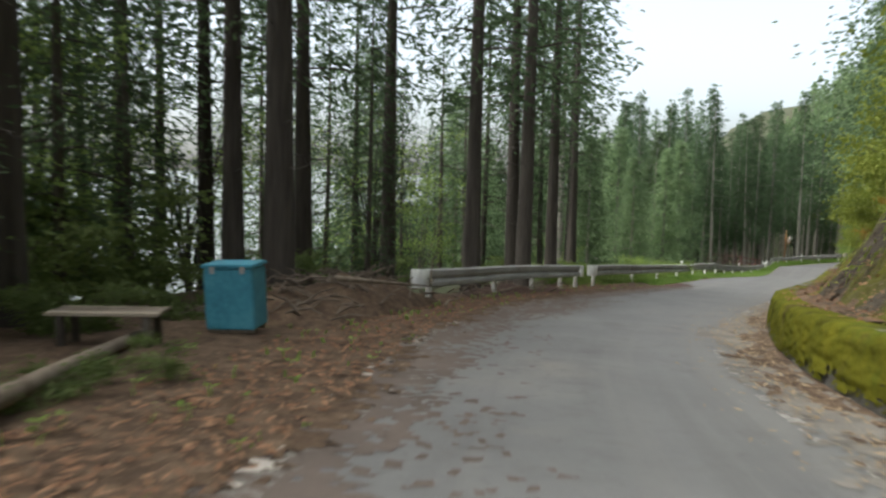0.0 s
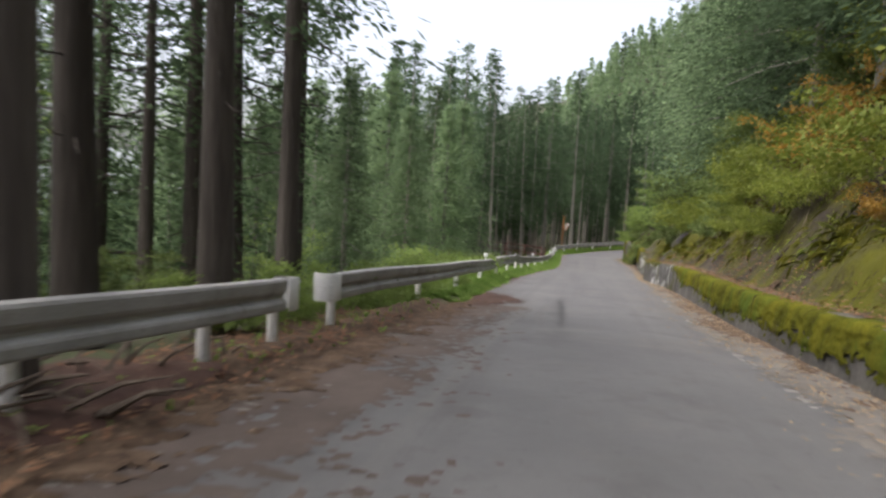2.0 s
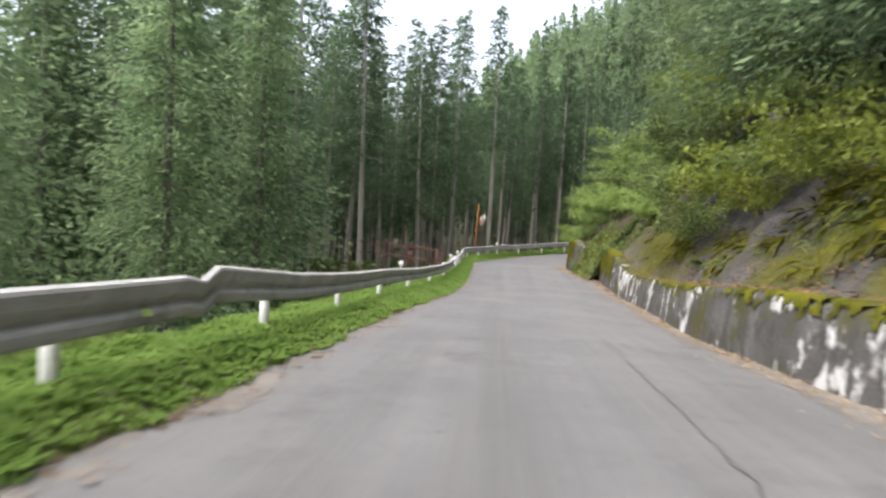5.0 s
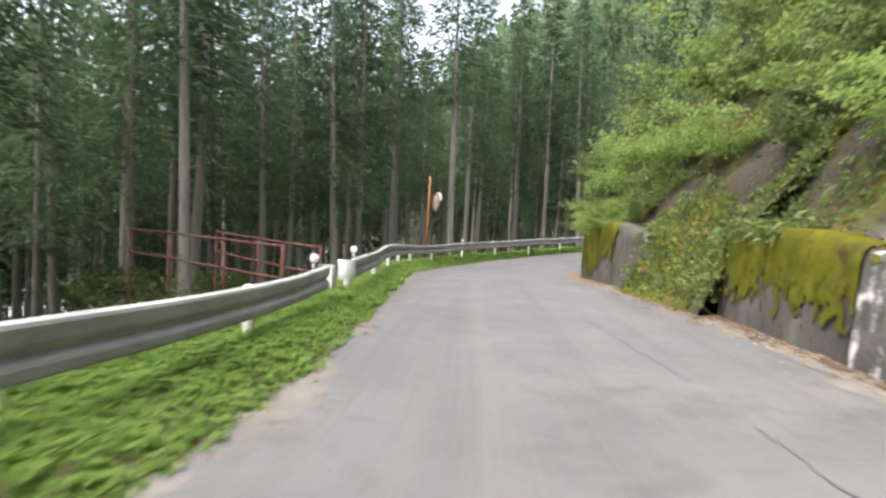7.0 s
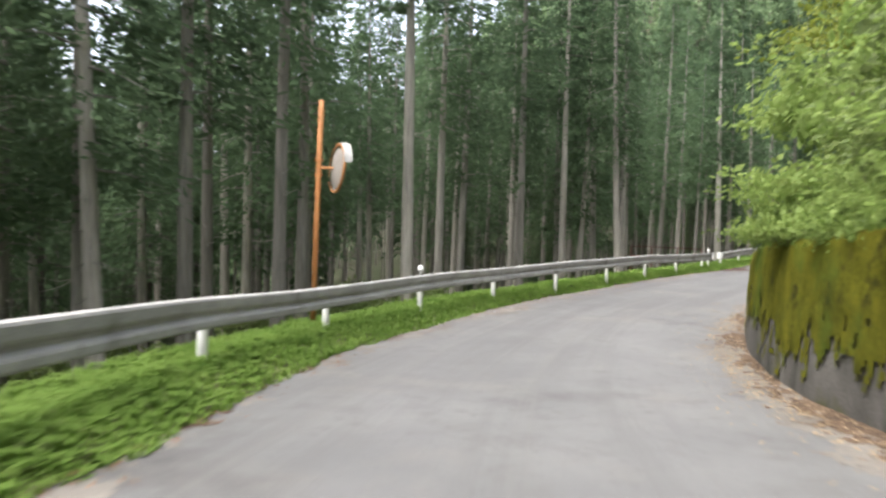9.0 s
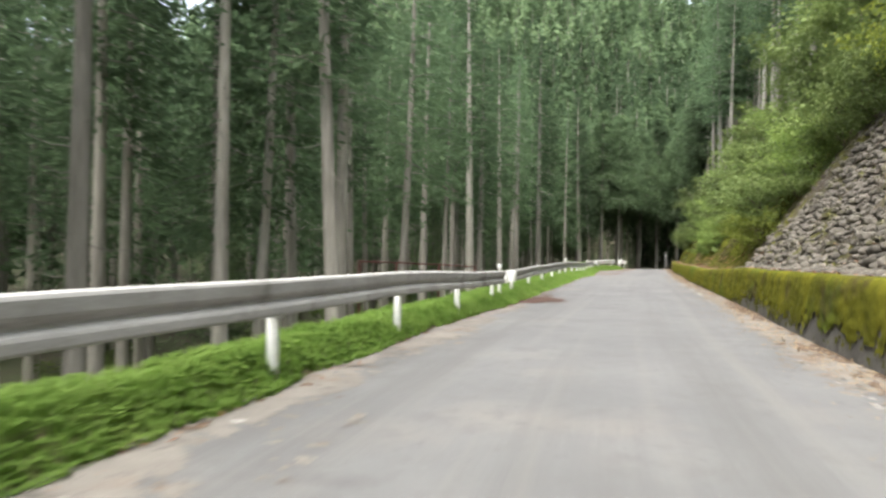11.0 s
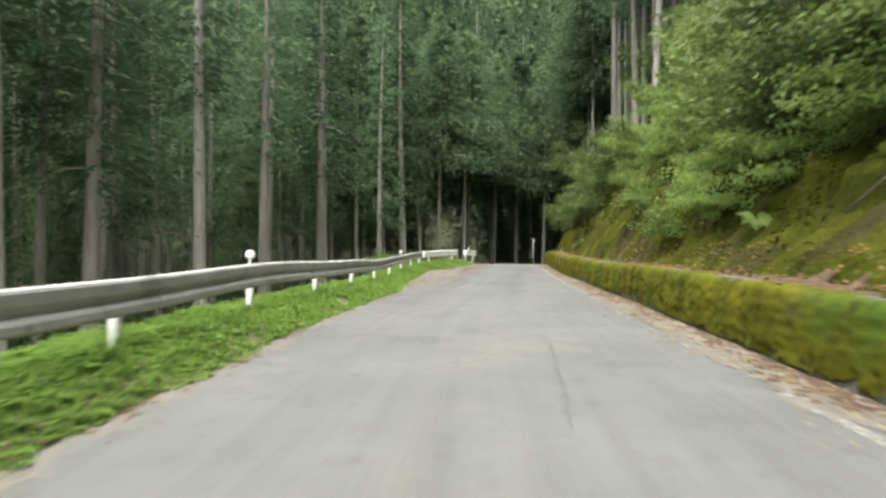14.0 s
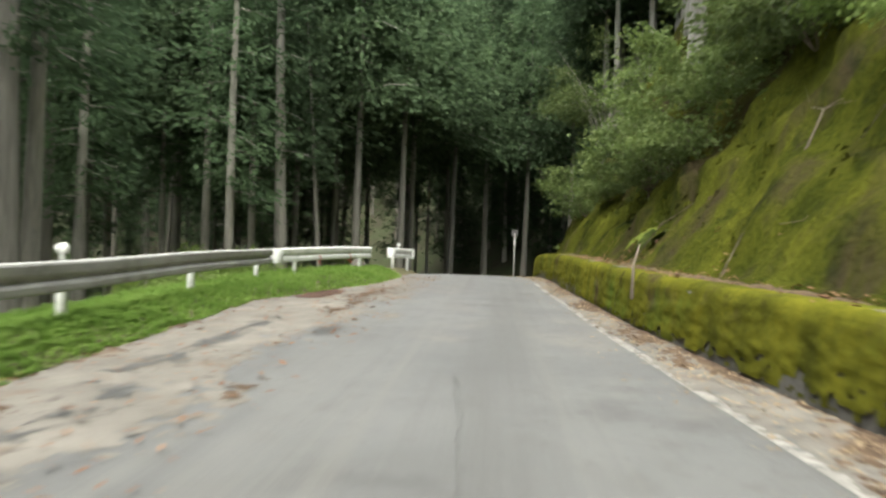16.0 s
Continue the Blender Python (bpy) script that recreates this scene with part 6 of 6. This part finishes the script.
litter("dry_leaves", 5000, 1, 26, lambda s: float(left_edge(s)) - 0.15, lambda s: float(left_edge(s)) + 1.6, LITTER, 0.09, "reddish cedar litter beside the road", 3, 0.06)
litter("dry_leaves", 1500, 24, 180, lambda s: float(left_edge(s)) - 0.45, lambda s: float(left_edge(s)) + 0.25, LITTER, 0.06, "dry leaves along the grass edge", 4)
litter("dry_leaves", 900, 154, 178, lambda s: 1.5, lambda s: float(left_edge(s)) + 0.3, LITTER, 0.09, "dry leaves and bark on the lay-by", 5)


def ledge_litter(n, seed):
    rg = np.random.default_rng(seed)
    out = []
    for _ in range(n):
        s = float(rg.uniform(8, 175))
        c = np.array(on_bank(s, float(rg.uniform(-0.15, 1.0)), -0.04 - float(rg.uniform(0, 0.05))))
        az = rg.uniform(0, 6.283)
        w = np.array((math.cos(az), math.sin(az), rg.uniform(-0.5, 0.5)))
        sd = np.array((-math.sin(az), math.cos(az), rg.uniform(-0.5, 0.5)))
        ln, wd = 0.042 * rg.uniform(0.5, 1.6), 0.022 * rg.uniform(0.4, 1.2)
        out.append((c - w * ln, c + sd * wd, c + w * ln, c - sd * wd))
    tagged(new("dry_leaves", quads_mesh("dry_leaves", np.array(out), LITTER)), "dry leaves and bark lying on the top of the wall", "leaf litter", kind="stuff")


ledge_litter(12000, 6)
for s0, s1 in ((8, 46), (128, 182)):
    edge_s = np.arange(s0, s1, 0.09)
    ragged("ledge_litter", edge_s, np.linspace(-0.12, 0.7, 12), lambda s, w: 0.45 - 2.0 * abs(w - 0.22) + 0.6 * n2(s * 0.5, w, 301) + 0.6 * n2(s * 2.3, w * 3, 302) + 0.7 * n2(s * 7, w * 8, 303),
           lambda s, w, v: (s, np.array([float(wall_face(a)) for a in s]) - 0.3 - w, np.array([float(wall_height(a)) - 0.03 + bank_rise(float(a), float(b)) for a, b in zip(s, np.maximum(w, 0))]) + 0.05 * np.clip(v, -0.3, 1)),
           DIRT, "brown leaves, bark and soil on the ledge above the wall", "leaf litter")


# ---- grass, ivy and moss tufts on the bank ----
def bank_tufts(name, n, s0, s1, k0, k1, mat, length, wide, label, category, seed):
    rg = np.random.default_rng(seed)
    out = []
    for _ in range(n):
        s, b = float(rg.uniform(s0, s1)), float(k0 + (k1 - k0) * rg.random() ** 0.8)
        if noise.noise((s * 0.35, b * 0.6, seed)) < -0.05:
            continue
        p = np.array(on_bank(s, b, -0.02))
        q = np.array(on_bank(s, b - 0.4, -0.02))
        down = (q - p) / (np.linalg.norm(q - p) + 1e-6)
        for _k in range(5):
            w = down + rg.normal(0, 0.5, 3) + np.array((0, 0, 0.25))
            w /= np.linalg.norm(w)
            sd = np.cross(w, rg.normal(0, 1, 3))
            sd = sd / (np.linalg.norm(sd) + 1e-6) * wide * rg.uniform(0.5, 1.2)
            ln = length * rg.uniform(0.4, 1.2)
            o = p + rg.normal(0, 0.08, 3)
            out.append((o - sd * 0.4, o + w * ln * 0.45 + sd, o + w * ln + np.array((0, 0, -0.3 * ln)), o + w * ln * 0.45 - sd))
    tagged(new(name, quads_mesh(name, np.array(out), mat)), label, category, kind="stuff")


bank_tufts("bank_grass", 2600, -5, 60, 1.2, 7.0, LEAF_YELLOW, 0.26, 0.010, "thin yellow-green grass hanging on the bank", "grass", 3)
bank_tufts("bank_grass", 2600, 6, 48, 0.5, 5.0, TWIG, 0.22, 0.006, "dead grass and rootlets hanging on the earth bank", "grass", 13)
bank_tufts("bank_grass", 1500, 6, 48, 0.7, 5.0, LEAF_YELLOW, 0.14, 0.018, "small weeds on the earth bank", "weeds", 14)
bank_tufts("bank_grass", 6500, 26, 76, 0.9, 6.0, MOSS, 0.42, 0.03, "shaggy olive moss hanging down the bank", "moss", 23)
bank_tufts("bank_grass", 1800, 46, 108, 0.8, 7.5, LEAF, 0.24, 0.03, "creeping green plants on the rock bank", "creeper", 4)
bank_tufts("bank_grass", 1500, 70.5, 80, -0.4, 3.5, LEAF, 0.22, 0.035, "creeping green plants between two walls", "creeper", 5)
bank_tufts("bank_grass", 4200, 128, 200, 0.8, 7.5, MOSSBANK, 0.16, 0.03, "shaggy olive moss on the bank", "moss", 6)
bank_tufts("bank_grass", 900, 128, 200, 2.0, 7.5, LEAF, 0.24, 0.035, "green creepers on the mossy bank", "creeper", 7)


def gap_creepers(n, seed, leaf):
    rg = np.random.default_rng(seed)
    out = []
    qs, us = (-0.5, -0.25, 0.05, 0.3, 0.6, 1.0, 1.6), (-0.1, 0.2, 0.5, 0.8, 1.0, 1.25, 1.6)
    for _ in range(n):
        s, q = float(rg.uniform(73.4, 78.3)), float(rg.uniform(-0.35, 1.6))
        d, h = gap_row(q, float(np.interp(q, qs, us)))(s)
        p = np.array(at(s, d, h)) + rg.normal(0, 0.05, 3)
        for _k in range(3):
            w = rg.normal(0, 1, 3) + np.array((0, 0, 0.4))
            w /= np.linalg.norm(w)
            sd = np.cross(w, rg.normal(0, 1, 3))
            sd = sd / (np.linalg.norm(sd) + 1e-6) * rg.uniform(0.02, 0.05)
            ln = rg.uniform(0.06, 0.16)
            o = p + w * rg.uniform(0, 0.18)
            out.append((o, o + w * ln * 0.5 + sd, o + w * ln, o + w * ln * 0.5 - sd))
    tagged(new("creepers", quads_mesh("creepers", np.array(out), leaf)), "leafy creepers covering the slope between two walls", "creeper", kind="stuff")


gap_creepers(1900, 15, LEAF)
gap_creepers(350, 16, LEAF_YELLOW)
gap_creepers(150, 17, LITTER)


# ---- fallen branches ----
def branch(path, r, label, mat=TWIG, twigs=3, seed=0):
    pr = random.Random(seed)
    pts = [Vector(p) for p in path]
    pieces = [tube(pts, [r * (1 - 0.75 * i / (len(pts) - 1)) for i in range(len(pts))], 6, True, pr, 0.12)]
    for _ in range(twigs):
        i = pr.randrange(1, len(pts))
        e = pts[i] + Vector((pr.uniform(-1, 1), pr.uniform(-1, 1), pr.uniform(0.0, 0.7))) * (pts[-1] - pts[0]).length * 0.25
        pieces.append(tube([pts[i], (pts[i] + e) / 2 + Vector((0, 0, 0.03)), e], [r * 0.4, r * 0.25, r * 0.08], 5, False))
    v, f = joined(*pieces)
    tagged(new("fallen_branch", mesh_of("fallen_branch", v, f, [mat], True)), label, "branch", "fallen branches")


branch([at(12.2, 2.45, 0.10), at(12.9, 2.65, 0.14), at(13.7, 2.75, 0.12)], 0.035, "pale fallen branch lying in cedar litter", OLDWOOD, 2, 1)
branch([at(9.8, 3.3, 0.62), at(11.0, 3.0, 0.52), at(12.6, 2.9, 0.40)], 0.05, "pale fallen branch on a heap of brush", OLDWOOD, 2, 2)
branch([at(16.6, 2.9, 0.12), at(17.6, 2.8, 0.20), at(18.8, 2.75, 0.13)], 0.04, "pale fallen branch under the guardrail", OLDWOOD, 1, 3)
for k in range(16):
    s, b = rng.uniform(22, 44), rng.uniform(0.5, 3.2)
    a = on_bank(s, b, -0.08)
    branch([a, a + (on_bank(s + rng.uniform(-0.8, 0.8), b + 0.8, -0.16) - a) * 0.5, on_bank(s + rng.uniform(-1.2, 1.2), b + rng.uniform(0.6, 1.5), -0.22)], rng.uniform(0.012, 0.03), "dead branch lying on the earth bank", TWIG, 3, 10 + k)
for k in range(9):
    s, b = rng.uniform(134, 172), rng.uniform(0.3, 1.6)
    a = on_bank(s, b, -0.08)
    branch([a, on_bank(s + rng.uniform(-0.6, 0.6), b + 0.5, -0.22), on_bank(s + rng.uniform(-1.2, 1.2), b + rng.uniform(0.5, 1.0), -0.12)], rng.uniform(0.008, 0.018), "dead branch lying on the mossy bank", TWIG, 3, 40 + k)
for k in range(26):
    s, b = rng.uniform(14, 46), rng.uniform(0.6, 2.2)
    branch([on_bank(s, b + rng.uniform(0.5, 1.1), -0.05), on_bank(s + rng.uniform(-0.2, 0.2), b + 0.3, -0.13), on_bank(s + rng.uniform(-0.4, 0.4), b, -0.06)], rng.uniform(0.006, 0.014), "thin bare root hanging on the earth bank", TWIG, 2, 200 + k)
branch([at(165.6, -2.05, 0.45), at(165.8, -2.1, 0.95), at(165.9, -2.2, 1.25)], 0.03, "pale dead stick leaning on the wall", OLDWOOD, 0, 60)


# ---- brush heap and clutter where the film begins ----
def heap(name, s, d, length, width, height, mat, label, seed, sticks=170):
    n, m = 18, 12
    verts, faces = [], []
    for i in range(n + 1):
        for j in range(m + 1):
            u, w = i / n * 2 - 1, j / m * 2 - 1
            r = max(0.0, 1 - u * u) ** 0.8 * max(0.0, 1 - w * w) ** 0.8
            ss, dd = s + u * length / 2, d + w * width / 2
            base = min(0.0, land(ss, dd) + 0.12) if dd > 3.6 else 0.02
            hh = height * r * (0.85 + 0.5 * noise.noise((ss * 1.6, dd * 1.6, seed)))
            verts.append(at(ss, dd, base + hh - 0.05))
    for i in range(n):
        for j in range(m):
            a = i * (m + 1) + j
            faces.append((a, a + m + 1, a + m + 2, a + 1))
    tagged(new(name, mesh_of(name, verts, faces, [mat], True)), label, "mound")
    rg = random.Random(seed)
    pieces = []
    for _ in range(sticks):
        u, w = rg.uniform(-0.85, 0.85), rg.uniform(-0.85, 0.85)
        r = max(0.0, 1 - u * u) ** 0.8 * max(0.0, 1 - w * w) ** 0.8
        p = at(s + u * length / 2, d + w * width / 2, height * r * 0.9)
        q = p + Vector((rg.uniform(-0.6, 0.6), rg.uniform(-0.6, 0.6), rg.uniform(-0.1, 0.25)))
        pieces.append(tube([p, (p + q) / 2 + Vector((0, 0, 0.05)), q], [b * rg.uniform(0.6, 2.0) for b in (0.014, 0.011, 0.005)], 4, False))
    v, f = joined(*pieces)
    tagged(new("brush_twigs", mesh_of("brush_twigs", v, f, [TWIG])), "tangle of dead twigs on the brush heap", "twigs", kind="stuff")


heap("soil_mound", 11.2, 4.0, 5.5, 2.4, 0.62, DIRT, "mound of dark soil and dead brush before the guardrail", 1)
heap("soil_mound", 17.5, 3.3, 6.5, 1.4, 0.22, MUD, "low ridge of reddish cedar litter under the guardrail", 2, 45)
heap("soil_mound", 19.5, 2.75, 4.0, 0.9, 0.16, MUD, "low ridge of reddish soil beside the asphalt", 3, 16)


def build_blue_box():
    """An upright box of sheet plastic with a lid that overhangs it."""
    ob = thing("blue_box", "faded blue upright storage box standing among brush by the road", "box", Matrix.Translation(at(7.85, 3.62, 0.10)) @ pose(0, 0, 0, 2, -2, yaw_at(7.7) - 84) @ Matrix.Diagonal((0.9, 0.9, 0.92, 1)))
    v, f = block(0.66, 0.46, 0.78, (0, 0, 0.41), 0.02)
    part("body", mesh_of("body", v, f, [BLUE]), ob)
    v, f = block(0.70, 0.50, 0.05, (0, 0, 0.825), 0.015)
    part("lid", mesh_of("lid", v, f, [BLUE]), ob)
    for x in (-0.2, 0.2):
        v, f = block(0.06, 0.02, 0.09, (x, -0.245, 0.78), 0.005)
        part("latch", mesh_of("latch", v, f, [GALV]), ob, "small grey latch")
    for y in (-0.16, 0.16):
        v, f = block(0.62, 0.07, 0.05, (0, y, -0.005), 0.008)
        part("skid", mesh_of("skid", v, f, [OLDWOOD]), ob, "weathered timber skid")


build_blue_box()


def build_bench():
    ob = thing("plank_rack", "makeshift rack of weathered planks on log posts beside the road", "rack", Matrix.Translation(at(6.7, 4.35, 0.03)) @ pose(0, 0, 0, 0, 0, yaw_at(6.6) - 75))
    for x in (-0.42, 0.42):
        for y in (-0.16, 0.16):
            v, f = tube([(x, y, -0.4), (x + 0.01, y, 0.15), (x, y, 0.33)], [0.05, 0.047, 0.045], 8)
            part("log_post", mesh_of("log_post", v, f, [BARK_DARK], True), ob)
    for y, m in ((-0.15, BOARD), (0.0, OLDWOOD), (0.15, OLDWOOD)):
        v, f = block(1.1, 0.135, 0.035, (0, y, 0.35), 0.006)
        part("plank", mesh_of("plank", v, f, [m]), ob)


build_bench()
v, f = tube([at(2.6, 2.75, 0.20), at(5.2, 3.58, 0.14), at(7.2, 4.3, 0.10)], [0.075, 0.068, 0.055], 10)
tagged(new("log_rail", mesh_of("log_rail", v, f, [OLDWOOD], True)), "weathered log lying on the ground beside the road", "log")


# ---- marker post and boulder at the far end ----
def build_marker():
    ob = thing("marker_post", "thin pale marker post with a small dark plate", "marker post", Matrix.Translation(at(188, -0.75, 0.7)))
    v, f = tube([(0, 0, -0.8), (0, 0, 1.6)], [0.03, 0.03], 10)
    part("post", mesh_of("post", v, f, [GALV], True), ob)
    v, f = block(0.30, 0.02, 0.22, (0, 0, 1.62), 0.006)
    part("plate", mesh_of("plate", v, f, [TAR]), ob, "small dark plate", pose(0, 0, 0, 0, 0, yaw_at(188) - 90))


build_marker()


def rock_mesh(seed, sub=2, squash=(1, 0.8, 0.7)):
    bm = bmesh.new()
    bmesh.ops.create_icosphere(bm, subdivisions=sub, radius=0.5)
    for v in bm.verts:
        n = noise.noise(v.co * 1.7 + Vector((seed * 5.1, 0, 0))) * 0.28 + noise.noise(v.co * 4 + Vector((0, seed * 2.7, 0))) * 0.10
        v.co = Vector((v.co.x * squash[0], v.co.y * squash[1], v.co.z * squash[2])) * (1 + n)
    me = bpy.data.meshes.new("stone")
    bm.to_mesh(me)
    bm.free()
    me.materials.append(STONE)
    return me


ob = new("boulder", rock_mesh(3, 3))
ob.matrix_world = Matrix.Translation(at(177.9, 4.35, 0.22)) @ pose(0, 0, 0, 5, 0, 40) @ Matrix.Diagonal((0.75, 0.6, 0.65, 1))
tagged(ob, "pale yellowish boulder in front of the rail", "boulder")

# ---- rubble stones on the bank ----
rubble = thing("rubble_slope", "slope of loose grey rubble stones above the mossy wall", "stones", kind="structure")
stone_meshes = [rock_mesh(10 + k, 1, (1.2, 0.8 + 0.05 * k, 0.46 + 0.03 * k)) for k in range(6)]
for me in stone_meshes:
    me.polygons.foreach_set("use_smooth", [True] * len(me.polygons))
rg = random.Random(12)
extra_v, extra_f = [], []
made = 0
rows_up = 52
for row in range(rows_up):
    b = 0.25 + row * 0.135
    s = 109.5 + 0.25 * row + rg.uniform(0, 0.3)
    end = 127.6 - 0.16 * row
    while s < end:
        size = rg.uniform(0.14, 0.40)
        p = on_bank(s, b + rg.uniform(-0.07, 0.07), -0.03)
        m = Matrix.Translation(p) @ pose(0, 0, 0, 0, 0, yaw_at(s) + rg.uniform(-15, 15)) @ pose(0, 0, 0, rg.uniform(-18, 18), rg.uniform(-14, 14), 0) @ Matrix.Diagonal((size * 1.15, size, size, 1))
        if made < 300 and row < 9:
            o = part("stone", stone_meshes[made % 6], rubble)
            o.matrix_world = m
            made += 1
        else:
            me = stone_meshes[rg.randrange(6)]
            k0 = len(extra_v)
            extra_v += [m @ q.co for q in me.vertices]
            extra_f += [tuple(i + k0 for i in poly.vertices) for poly in me.polygons]
        s += size * rg.uniform(0.75, 1.15)
o = part("upper_stones", mesh_of("upper_stones", extra_v, extra_f, [STONE]), rubble)
o["kind"] = "stuff"
for k in range(40):
    s, b = rng.uniform(111, 126), rng.uniform(0.6, 4.2)
    branch([on_bank(s, b + 0.9, -0.10), on_bank(s + rng.uniform(-0.15, 0.15), b + 0.4, -0.22), on_bank(s + rng.uniform(-0.25, 0.25), b, -0.16)], rng.uniform(0.008, 0.016), "dead vine hanging over rubble stones", TWIG, 1, 100 + k)
